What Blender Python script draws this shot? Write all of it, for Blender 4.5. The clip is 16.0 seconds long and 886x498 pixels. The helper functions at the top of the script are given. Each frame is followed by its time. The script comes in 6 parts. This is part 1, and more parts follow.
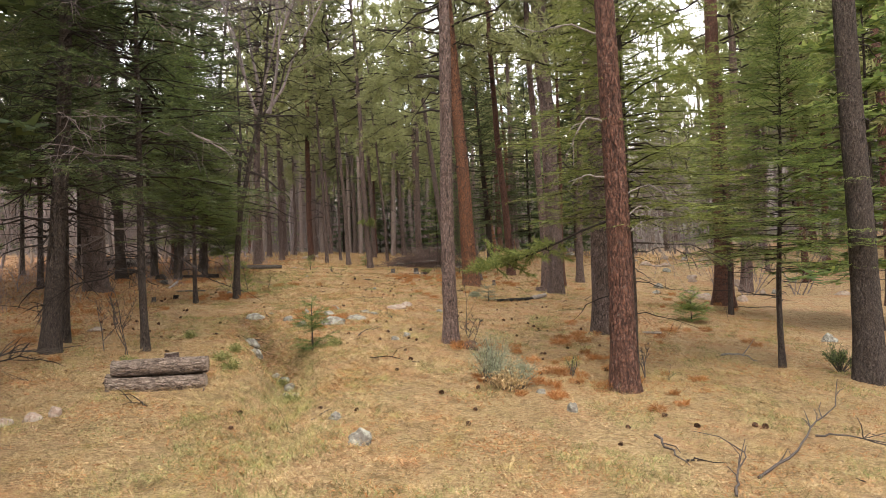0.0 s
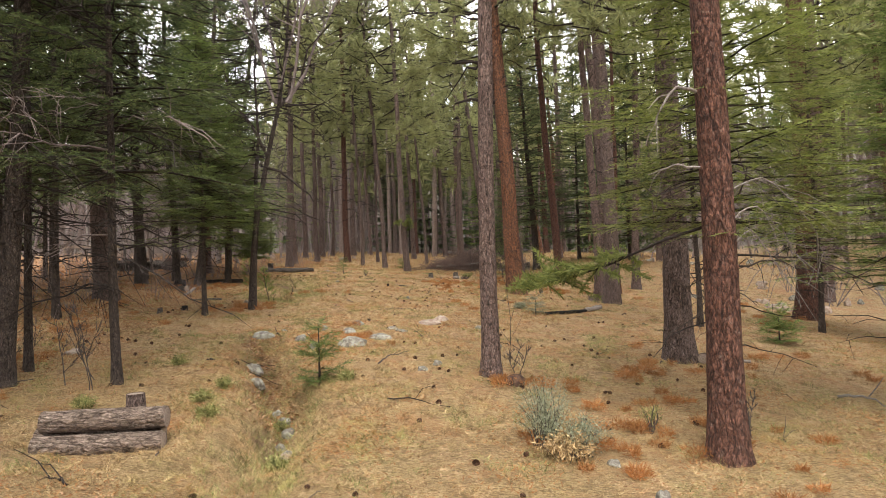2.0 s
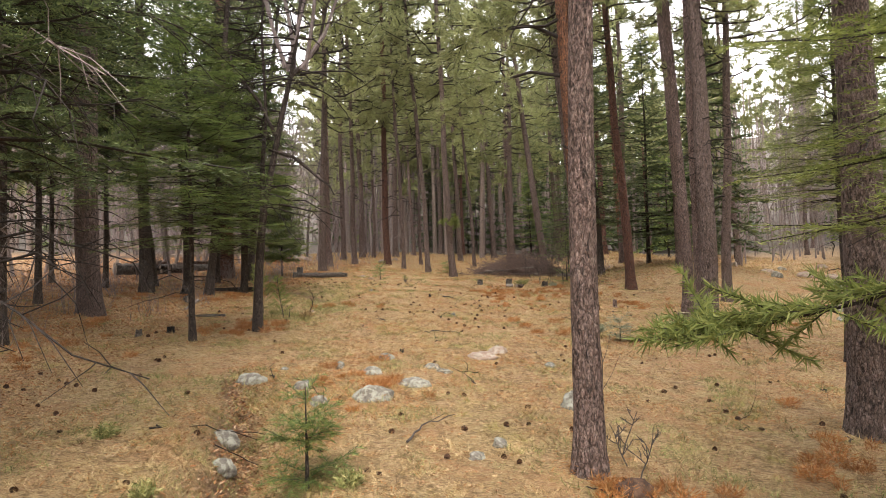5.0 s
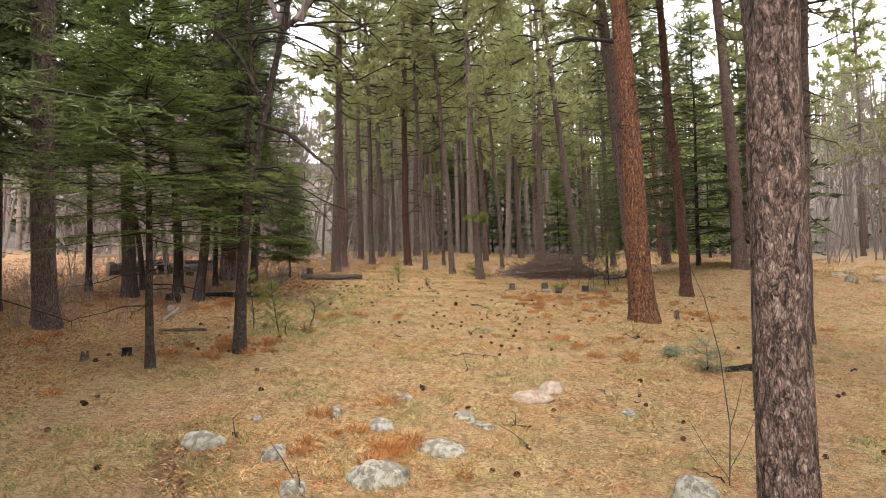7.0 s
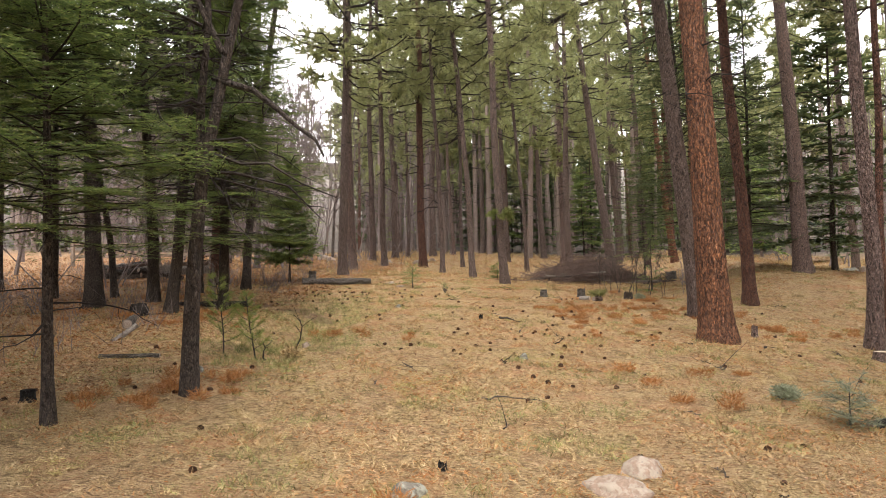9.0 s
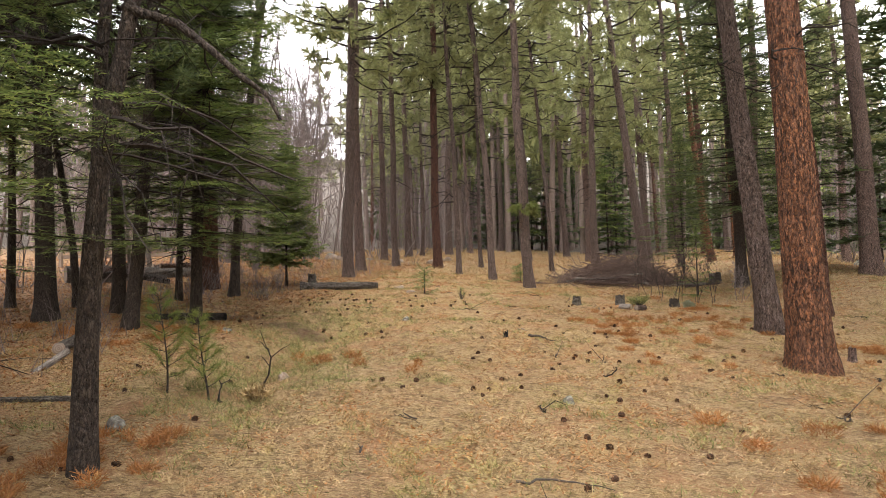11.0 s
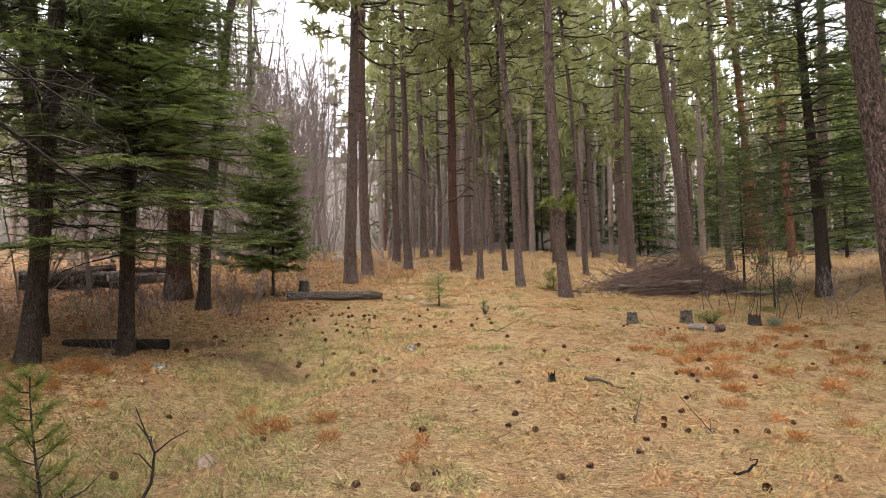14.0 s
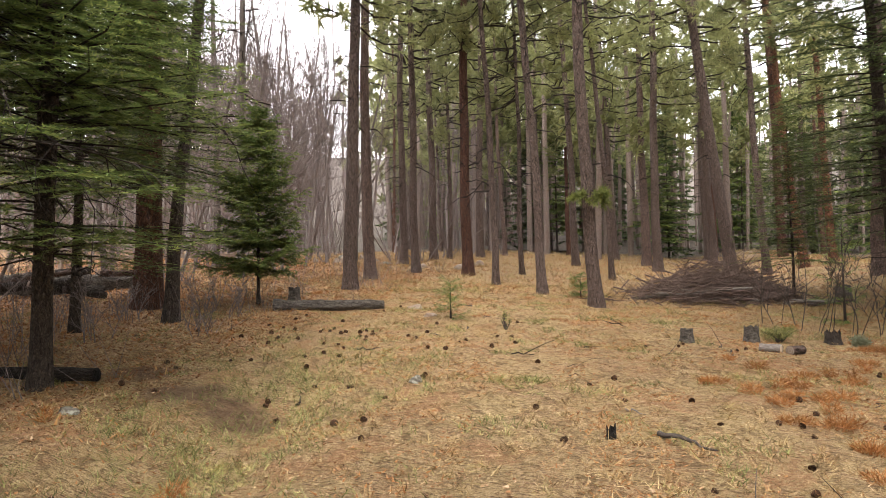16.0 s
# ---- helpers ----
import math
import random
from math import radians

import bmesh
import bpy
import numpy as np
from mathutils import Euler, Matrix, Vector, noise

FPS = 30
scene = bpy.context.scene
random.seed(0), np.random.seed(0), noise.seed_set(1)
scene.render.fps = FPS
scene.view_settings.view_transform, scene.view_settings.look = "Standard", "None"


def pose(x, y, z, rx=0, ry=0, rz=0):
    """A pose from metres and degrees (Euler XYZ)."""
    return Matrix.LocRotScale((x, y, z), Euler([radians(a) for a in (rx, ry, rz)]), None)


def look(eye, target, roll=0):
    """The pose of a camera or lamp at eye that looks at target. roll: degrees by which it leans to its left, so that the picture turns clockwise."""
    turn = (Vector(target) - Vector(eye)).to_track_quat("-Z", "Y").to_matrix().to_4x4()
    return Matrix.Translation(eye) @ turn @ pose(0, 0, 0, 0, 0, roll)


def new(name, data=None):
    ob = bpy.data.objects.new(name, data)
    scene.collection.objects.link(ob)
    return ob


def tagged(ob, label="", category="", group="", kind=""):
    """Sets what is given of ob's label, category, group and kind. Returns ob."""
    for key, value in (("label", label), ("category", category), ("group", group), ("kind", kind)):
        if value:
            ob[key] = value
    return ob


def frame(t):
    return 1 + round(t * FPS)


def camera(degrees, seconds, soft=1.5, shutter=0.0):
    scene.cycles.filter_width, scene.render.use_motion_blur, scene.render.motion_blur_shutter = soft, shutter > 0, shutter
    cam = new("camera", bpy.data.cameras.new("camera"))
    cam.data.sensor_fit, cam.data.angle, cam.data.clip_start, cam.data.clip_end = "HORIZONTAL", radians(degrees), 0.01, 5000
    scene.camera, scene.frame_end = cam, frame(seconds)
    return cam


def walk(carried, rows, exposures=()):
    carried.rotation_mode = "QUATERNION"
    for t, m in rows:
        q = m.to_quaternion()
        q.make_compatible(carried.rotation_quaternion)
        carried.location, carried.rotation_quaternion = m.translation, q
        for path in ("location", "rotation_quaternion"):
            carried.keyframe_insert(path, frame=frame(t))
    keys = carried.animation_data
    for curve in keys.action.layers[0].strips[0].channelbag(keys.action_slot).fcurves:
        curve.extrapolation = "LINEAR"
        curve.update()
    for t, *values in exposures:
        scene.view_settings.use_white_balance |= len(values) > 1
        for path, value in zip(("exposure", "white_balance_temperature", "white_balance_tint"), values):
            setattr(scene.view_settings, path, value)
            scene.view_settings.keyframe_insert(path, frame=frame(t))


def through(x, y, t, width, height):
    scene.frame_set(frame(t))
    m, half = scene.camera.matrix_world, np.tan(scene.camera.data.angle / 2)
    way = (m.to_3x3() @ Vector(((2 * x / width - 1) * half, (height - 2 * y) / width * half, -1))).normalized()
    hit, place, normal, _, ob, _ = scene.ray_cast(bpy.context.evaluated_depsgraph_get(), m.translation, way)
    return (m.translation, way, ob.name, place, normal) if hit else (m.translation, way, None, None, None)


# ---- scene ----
cam = camera(67.1, 16.0, soft=0.8)
# seconds, eye x, y, z, yaw, pitch, lean to the right
ROWS = [
    (0, -0.014, -0.115, 1.830, -0.06, 2.63, 2.15),
    (0.5, 0.039, 0.380, 1.887, 1.02, 2.63, 2.07),
    (1, 0.063, 0.857, 1.947, 1.98, 2.65, 2.01),
    (1.5, 0.069, 1.321, 2.008, 2.86, 2.64, 1.93),
    (2, 0.060, 1.778, 2.060, 3.68, 2.63, 1.83),
    (2.5, 0.042, 2.254, 2.106, 4.46, 2.64, 1.76),
    (3, 0.018, 2.736, 2.162, 5.29, 2.63, 1.65),
    (3.5, -0.030, 3.245, 2.210, 6.02, 2.62, 1.56),
    (4, -0.105, 3.769, 2.249, 6.65, 2.67, 1.49),
    (6.5, -0.638, 6.645, 2.440, 8.88, 2.58, 1.30),
    (7, -0.758, 7.256, 2.469, 9.42, 2.58, 1.14),
    (7.5, -0.880, 7.880, 2.500, 9.89, 2.58, 1.20),
    (8, -1.009, 8.485, 2.535, 10.24, 2.56, 1.17),
    (8.5, -1.128, 9.068, 2.571, 10.48, 2.52, 1.11),
    (9, -1.247, 9.624, 2.605, 10.81, 2.56, 1.11),
    (11.5, -1.721, 12.154, 2.806, 12.51, 2.26, 1.18),
    (12, -1.832, 12.621, 2.827, 12.69, 2.29, 1.20),
    (12.5, -1.953, 13.080, 2.850, 12.87, 2.29, 1.20),
    (13, -2.051, 13.518, 2.885, 13.16, 2.21, 1.16),
    (13.5, -2.121, 13.925, 2.923, 13.47, 2.19, 1.05),
    (14, -2.208, 14.365, 2.946, 13.84, 2.22, 1.05),
    (14.5, -2.313, 14.791, 2.967, 14.02, 2.27, 1.03),
    (15, -2.437, 15.231, 2.988, 14.19, 2.40, 1.12),
    (15.5, -2.561, 15.673, 3.008, 14.42, 2.32, 0.93),
    (16, -2.678, 16.119, 3.023, 14.68, 2.35, 0.88),
]
walk(cam, [(t, pose(x, y, z, 90 + pitch, lean, yaw)) for t, x, y, z, yaw, pitch, lean in ROWS],
     exposures=[(0.0, 0.80), (4.0, 0.93), (7.5, 1.09), (11.5, 1.02), (16.0, 1.08)])

# ---- light: a bright day under thin cloud ----
world = bpy.data.worlds.new("world")
scene.world = world
world.use_nodes = True
wn, wl = world.node_tree.nodes, world.node_tree.links
wn.clear()
sky = wn.new("ShaderNodeTexSky")
sky.sky_type, sky.sun_disc = "NISHITA", False
sky.sun_elevation, sky.sun_rotation = radians(54), radians(173)
coord = wn.new("ShaderNodeTexCoord")
cloud = wn.new("ShaderNodeTexNoise")
cloud.inputs["Scale"].default_value, cloud.inputs["Detail"].default_value = 2.6, 7
cover = wn.new("ShaderNodeValToRGB")
cover.color_ramp.elements[0].position, cover.color_ramp.elements[0].color = 0.30, (0.15, 0.15, 0.15, 1)
cover.color_ramp.elements[1].position, cover.color_ramp.elements[1].color = 0.46, (1, 1, 1, 1)
white = wn.new("ShaderNodeMix")
white.data_type = "RGBA"
white.inputs[7].default_value = (11.5, 11.3, 11.6, 1)
back = wn.new("ShaderNodeBackground")
back.inputs["Strength"].default_value = 0.188
wout = wn.new("ShaderNodeOutputWorld")
wl.new(coord.outputs["Generated"], cloud.inputs["Vector"])
wl.new(cloud.outputs["Fac"], cover.inputs[0])
wl.new(cover.outputs[0], white.inputs[0])
wl.new(sky.outputs[0], white.inputs[6])
wl.new(white.outputs[2], back.inputs["Color"])
wl.new(back.outputs[0], wout.inputs[0])
sun = new("sun", bpy.data.lights.new("sun", "SUN"))
sun.data.energy, sun.data.angle, sun.data.color = 2.05, radians(30), (1.0, 0.92, 0.80)
sun.matrix_world = look((1.5, -12, 17), (0, 0, 0))


# ---- materials ----
class Nodes:
    """Short writing for a node material."""

    def __init__(self, name):
        self.m = bpy.data.materials.new(name)
        self.m.use_nodes = True
        self.n, self.l = self.m.node_tree.nodes, self.m.node_tree.links
        self.b = self.n["Principled BSDF"]
        self.b.inputs["Specular IOR Level"].default_value = 0.25
        self.out = self.n["Material Output"]

    def add(self, kind, **values):
        node = self.n.new("ShaderNode" + kind)
        for key, value in values.items():
            node.inputs[key.replace("_", " ")].default_value = value
        return node

    def coords(self, scale=(1, 1, 1), what="Object"):
        c, mp = self.add("TexCoord"), self.add("Mapping")
        mp.inputs["Scale"].default_value = scale
        self.l.new(c.outputs[what], mp.inputs[0])
        return mp.outputs[0]

    def noise(self, vec, scale, detail=4.0, rough=0.55, distortion=0.0):
        t = self.add("TexNoise", Scale=scale, Detail=detail, Roughness=rough, Distortion=distortion)
        self.l.new(vec, t.inputs["Vector"])
        return t.outputs["Fac"]

    def voronoi(self, vec, scale, feature="F1", rand=1.0):
        t = self.add("TexVoronoi", Scale=scale, Randomness=rand)
        t.feature = feature
        self.l.new(vec, t.inputs["Vector"])
        return t

    def ramp(self, fac, *stops):
        r = self.add("ValToRGB")
        el = r.color_ramp.elements
        while len(el) < len(stops):
            el.new(0.5)
        for e, (p, c) in zip(el, stops):
            e.position, e.color = p, (*c, 1) if len(c) == 3 else c
        self.l.new(fac, r.inputs[0])
        return r.outputs[0]

    def mix(self, fac, a, b, mode="MIX"):
        x = self.add("Mix")
        x.data_type, x.blend_type = "RGBA", mode
        for socket, value in ((x.inputs[0], fac), (x.inputs[6], a), (x.inputs[7], b)):
            if hasattr(value, "links"):
                self.l.new(value, socket)
            else:
                socket.default_value = (*value, 1) if isinstance(value, tuple) else value
        return x.outputs[2]

    def bump(self, height, strength, distance, over=None):
        bp = self.add("Bump", Strength=strength, Distance=distance)
        self.l.new(height, bp.inputs["Height"])
        if over is not None:
            self.l.new(over, bp.inputs["Normal"])
        return bp.outputs[0]

    def done(self, color, rough=0.9, normal=None):
        if hasattr(color, "links"):
            self.l.new(color, self.b.inputs["Base Color"])
        else:
            self.b.inputs["Base Color"].default_value = (*color, 1)
        self.b.inputs["Roughness"].default_value = rough
        if normal is not None:
            self.l.new(normal, self.b.inputs["Normal"])
        return self.m


def bark_material(name, plate_a, plate_b, furrow, scale=13.0, deep=1.0, lichen=0.0, run=(1, 1, 0.42)):
    """Plated bark: small uneven scales of two tones parted by dark furrows."""
    k = Nodes(name)
    vec = k.coords(run)
    wob = k.add("TexNoise", Scale=9.0, Detail=5.0, Roughness=0.7)
    k.l.new(vec, wob.inputs["Vector"])
    bent = k.mix(0.06, vec, wob.outputs["Color"], "ADD")
    large = k.voronoi(bent, scale * 1.5, "DISTANCE_TO_EDGE").outputs["Distance"]
    small = k.voronoi(bent, scale * 4.0, "DISTANCE_TO_EDGE").outputs["Distance"]
    cell = k.voronoi(bent, scale * 4.0).outputs["Color"]
    fine = k.noise(vec, 70, 7, 0.75)
    wide = k.noise(vec, 1.3, 3)
    rift = k.noise(k.coords(tuple(0.75 * q if q < 1 else q for q in run)), scale * 2.6, 6, 0.72, 0.5)
    pick = k.noise(cell, 2.5, 1)
    plates = k.mix(k.ramp(pick, (0.35, (0, 0, 0)), (0.65, (1, 1, 1))), plate_a, plate_b)
    plates = k.mix(k.ramp(fine, (0.35, (0.8, 0.8, 0.8)), (0.7, (0, 0, 0))), plates, tuple(0.45 * c for c in plate_b))
    plates = k.mix(k.ramp(wide, (0.4, (0, 0, 0)), (0.7, (0.55, 0.55, 0.55))), plates, plate_b)
    if lichen:
        spots = k.noise(k.coords(), 11, 6, 0.7)
        plates = k.mix(k.ramp(spots, (0.58, (0, 0, 0)), (0.66, (lichen, lichen, lichen))), plates, (0.40, 0.36, 0.31))
    col = k.mix(k.ramp(small, (0.0, (0, 0, 0)), (0.10, (1, 1, 1))), tuple(0.5 * (p + q) * 0.6 for p, q in zip(furrow, plate_b)), plates)
    col = k.mix(k.ramp(large, (0.0, (0.5, 0.5, 0.5)), (0.09, (1, 1, 1))), furrow, col)
    col = k.mix(k.ramp(rift, (0.39, (0.9, 0.9, 0.9)), (0.48, (0, 0, 0))), col, tuple(1.3 * c for c in furrow))
    low = k.bump(k.ramp(rift, (0.34, (0, 0, 0)), (0.5, (1, 1, 1))), 0.9 * deep, 0.02)
    low = k.bump(k.ramp(large, (0.0, (0, 0, 0)), (0.22, (1, 1, 1))), 0.9 * deep, 0.02, low)
    low = k.bump(k.ramp(small, (0.0, (0, 0, 0)), (0.2, (1, 1, 1))), 0.6 * deep, 0.008, low)
    flake = k.noise(bent, scale * 4.2, 5, 0.65)
    col = k.mix(k.ramp(flake, (0.55, (0, 0, 0)), (0.64, (0.4, 0.4, 0.4))), col, tuple(min(0.6, 1.2 * p + 0.04) for p in plate_a))
    return k.done(col, 0.92, k.bump(fine, 0.6, 0.006, low))


def leaf_material(name, dark, light, tip, through=0.35):
    """Needles and leaves: tone by clump and by blade, with some light let through."""
    k = Nodes(name)
    geo, info = k.add("NewGeometry"), k.add("ObjectInfo")
    col = k.ramp(geo.outputs["Random Per Island"], (0.0, dark), (0.6, light), (1.0, tip))
    patch = k.noise(k.coords(), 1.1, 3)
    col = k.mix(k.ramp(patch, (0.35, (0, 0, 0)), (0.7, (0.65, 0.65, 0.65))), col, light)
    hue = k.add("HueSaturation")
    k.l.new(col, hue.inputs["Color"])
    val = k.add("MapRange")
    val.inputs[3].default_value, val.inputs[4].default_value = 0.8, 1.2
    k.l.new(info.outputs["Random"], val.inputs[0])
    k.l.new(val.outputs[0], hue.inputs["Value"])
    k.done(hue.outputs[0], 0.55)
    tr, mx = k.add("BsdfTranslucent"), k.add("MixShader", Fac=through)
    k.l.new(hue.outputs[0], tr.inputs["Color"])
    k.l.new(k.b.outputs[0], mx.inputs[1])
    k.l.new(tr.outputs[0], mx.inputs[2])
    k.l.new(mx.outputs[0], k.out.inputs[0])
    return k.m


def blade_material(name, *stops, rough=0.8, patches=()):
    k = Nodes(name)
    geo = k.add("NewGeometry")
    col = k.ramp(geo.outputs["Random Per Island"], *stops)
    wide = k.noise(k.coords(), 0.9, 3)
    col = k.mix(k.ramp(wide, (0.3, (0, 0, 0)), (0.7, (0.35, 0.35, 0.35))), col, stops[0][1])
    for amount, scale, start, tone in patches:
        where = k.noise(k.coords(), scale, 6, 0.72, 0.8)
        col = k.mix(k.ramp(where, (start, (0, 0, 0)), (start + 0.09, (amount, amount, amount))), col, tone)
    tuft = k.noise(k.coords(), 6.5, 6, 0.78, 0.9)
    col = k.mix(1.0, col, k.ramp(tuft, (0.38, (0.34, 0.32, 0.30)), (0.5, (0.95, 0.95, 0.95)), (0.64, (1.3, 1.3, 1.3))), "MULTIPLY")
    return k.done(col, rough)


BARK_GREY = bark_material("bark_grey", (0.38, 0.275, 0.24), (0.20, 0.13, 0.11), (0.022, 0.016, 0.014), 15, 1.0, 0.3)
BARK_RED = bark_material("bark_red", (0.26, 0.115, 0.075), (0.15, 0.078, 0.058), (0.026, 0.014, 0.011), 12, 1.2, 0.25)
BARK_ORANGE = bark_material("bark_orange", (0.46, 0.19, 0.085), (0.17, 0.09, 0.062), (0.032, 0.017, 0.012), 11, 1.2)
BARK_BROWN = bark_material("bark_brown", (0.275, 0.205, 0.18), (0.175, 0.122, 0.103), (0.022, 0.015, 0.013), 13, 1.0)
BARK_DARK = bark_material("bark_dark", (0.145, 0.112, 0.092), (0.088, 0.067, 0.056), (0.012, 0.009, 0.008), 18, 0.8, 0.15)
# far trunks: distance haze and light put into a paler bark colour
BARK_FAR = bark_material("bark_far_hazed", (0.44, 0.35, 0.31), (0.31, 0.235, 0.205), (0.12, 0.09, 0.08), 14, 0.7)
BARK_PALE = bark_material("bark_pale", (0.26, 0.22, 0.20), (0.18, 0.15, 0.135), (0.06, 0.05, 0.045), 20, 0.5)
DEAD_TWIG = bark_material("dead_twig", (0.15, 0.12, 0.105), (0.10, 0.08, 0.07), (0.05, 0.04, 0.035), 30, 0.4)
DARK_TWIG = bark_material("dark_twig", (0.06, 0.045, 0.038), (0.04, 0.03, 0.026), (0.015, 0.012, 0.01), 30, 0.4)
BLEACHED = bark_material("bleached_wood", (0.42, 0.38, 0.34), (0.30, 0.26, 0.23), (0.12, 0.10, 0.09), 25, 0.5)
GREY_SHRUB = bark_material("grey_shrub_bark", (0.36, 0.30, 0.285), (0.26, 0.21, 0.20), (0.12, 0.095, 0.09), 30, 0.3)
PINE_NEEDLE = leaf_material("pine_needles", (0.12, 0.135, 0.066), (0.285, 0.30, 0.13), (0.47, 0.47, 0.225), 0.5)
FIR_NEEDLE = leaf_material("fir_needles", (0.058, 0.092, 0.032), (0.165, 0.218, 0.066), (0.37, 0.41, 0.12), 0.48)
DARK_FIR = leaf_material("spruce_needles", (0.036, 0.056, 0.028), (0.10, 0.132, 0.054), (0.23, 0.262, 0.097), 0.42)
BRIGHT_FIR = leaf_material("bright_fir_needles", (0.10, 0.13, 0.04), (0.225, 0.26, 0.072), (0.37, 0.39, 0.125), 0.46)
SAGE = leaf_material("sage_leaves", (0.13, 0.145, 0.085), (0.235, 0.25, 0.165), (0.36, 0.37, 0.26), 0.25)
RUST = leaf_material("rust_leaves", (0.21, 0.08, 0.026), (0.38, 0.165, 0.055), (0.52, 0.31, 0.13), 0.25)
STRAW = blade_material("straw", (0.0, (0.23, 0.14, 0.06)), (0.45, (0.44, 0.305, 0.145)), (1.0, (0.66, 0.505, 0.28)),
                       patches=((0.7, 0.9, 0.52, (0.33, 0.295, 0.095)), (0.7, 2.0, 0.53, (0.42, 0.20, 0.085)), (0.65, 5.0, 0.56, (0.17, 0.10, 0.052))))
GREEN = blade_material("green_grass", (0.0, (0.125, 0.145, 0.045)), (0.5, (0.27, 0.265, 0.09)), (1.0, (0.45, 0.40, 0.17)))
FALLEN = blade_material("fallen_needles", (0.0, (0.24, 0.115, 0.052)), (0.5, (0.49, 0.31, 0.165)), (1.0, (0.70, 0.51, 0.32)),
                         patches=((0.7, 0.8, 0.49, (0.44, 0.355, 0.165)), (0.65, 2.6, 0.54, (0.30, 0.125, 0.045)), (0.6, 6.0, 0.56, (0.16, 0.085, 0.045))))
LEAVES = blade_material("fallen_leaves", (0.0, (0.20, 0.075, 0.025)), (0.5, (0.36, 0.17, 0.07)), (1.0, (0.56, 0.40, 0.26)))
CONE = blade_material("cone_scales", (0.0, (0.035, 0.018, 0.010)), (0.6, (0.085, 0.042, 0.022)), (1.0, (0.17, 0.085, 0.045)))


def ground_material():
    k = Nodes("forest_floor")
    vec = k.coords()
    big, mid = k.noise(vec, 0.35, 4, 0.6), k.noise(vec, 1.7, 5, 0.65, 0.6)
    fine, grit = k.noise(vec, 30, 8, 0.85, 1.2), k.noise(vec, 110, 5, 0.85)
    strands = k.noise(k.coords((3.0, 14.0, 3.0)), 9, 7, 0.8, 3.5)
    straw = k.ramp(fine, (0.30, (0.17, 0.105, 0.045)), (0.5, (0.48, 0.335, 0.16)), (0.68, (0.68, 0.53, 0.30)))
    needles = k.ramp(strands, (0.32, (0.16, 0.075, 0.036)), (0.52, (0.45, 0.275, 0.15)), (0.7, (0.61, 0.42, 0.25)))
    col = k.mix(k.ramp(mid, (0.42, (0, 0, 0)), (0.58, (1, 1, 1))), straw, needles)
    green = k.noise(vec, 1.1, 7, 0.75, 1.0)
    col = k.mix(k.ramp(green, (0.55, (0, 0, 0)), (0.66, (0.5, 0.5, 0.5))), col, k.ramp(grit, (0.35, (0.16, 0.13, 0.04)), (0.65, (0.44, 0.37, 0.16))))
    rust = k.noise(vec, 1.6, 7, 0.8, 0.5)
    col = k.mix(k.ramp(rust, (0.55, (0, 0, 0)), (0.63, (0.75, 0.75, 0.75))), col, k.ramp(grit, (0.35, (0.16, 0.062, 0.022)), (0.65, (0.46, 0.21, 0.085))))
    col = k.mix(k.ramp(big, (0.4, (0, 0, 0)), (0.75, (0.35, 0.35, 0.35))), col, (0.38, 0.25, 0.15))
    dirt = k.noise(vec, 7, 7, 0.8)
    col = k.mix(k.ramp(dirt, (0.58, (0, 0, 0)), (0.68, (0.7, 0.7, 0.7))), col, (0.15, 0.095, 0.058))
    fleck = k.voronoi(vec, 26).outputs["Distance"]
    col = k.mix(k.ramp(fleck, (0.10, (0.7, 0.7, 0.7)), (0.2, (0, 0, 0))), col, (0.09, 0.055, 0.032))
    pale = k.noise(vec, 48, 6, 0.85, 2.0)
    col = k.mix(k.ramp(pale, (0.56, (0, 0, 0)), (0.66, (0.75, 0.75, 0.75))), col, (0.68, 0.56, 0.36))
    for turn in (20, 78, 133):
        way = k.add("Mapping")
        way.inputs["Rotation"].default_value, way.inputs["Scale"].default_value = (0, 0, radians(turn)), (17, 105, 20)
        k.l.new(vec, way.inputs[0])
        blade = k.noise(way.outputs[0], 1.0, 3, 0.55, 0.7)
        tone = k.ramp(grit, (0.35, (0.40, 0.27, 0.13)), (0.65, (0.66, 0.49, 0.285)))
        col = k.mix(k.ramp(blade, (0.56, (0, 0, 0)), (0.62, (0.8, 0.8, 0.8))), col, tone)
        col = k.mix(k.ramp(blade, (0.35, (0.85, 0.85, 0.85)), (0.43, (0, 0, 0))), col, (0.12, 0.072, 0.038))
    turf = k.noise(vec, 8.5, 5, 0.65, 0.8)
    col = k.mix(k.ramp(turf, (0.36, (0.7, 0.7, 0.7)), (0.49, (0, 0, 0))), col, (0.15, 0.095, 0.045))
    blush = k.noise(vec, 1.25, 6, 0.7, 0.7)
    col = k.mix(k.ramp(blush, (0.52, (0, 0, 0)), (0.62, (0.6, 0.6, 0.6))), col, k.ramp(fine, (0.35, (0.26, 0.115, 0.052)), (0.65, (0.56, 0.31, 0.165))))
    part_xyz, start = k.add("SeparateXYZ"), k.add("MapRange")
    k.l.new(vec, part_xyz.inputs[0])
    start.inputs[1].default_value, start.inputs[2].default_value, start.inputs[3].default_value, start.inputs[4].default_value = 7, 13, 0.25, 0
    k.l.new(part_xyz.outputs["Y"], start.inputs[0])
    col = k.mix(start.outputs[0], col, k.ramp(fine, (0.3, (0.16, 0.115, 0.045)), (0.7, (0.47, 0.37, 0.165))))
    # left side: red-brown leaf litter, with the trees' shade put into its colour
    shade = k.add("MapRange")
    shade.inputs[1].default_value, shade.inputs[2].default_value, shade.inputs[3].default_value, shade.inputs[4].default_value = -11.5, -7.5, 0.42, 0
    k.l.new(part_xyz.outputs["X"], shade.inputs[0])
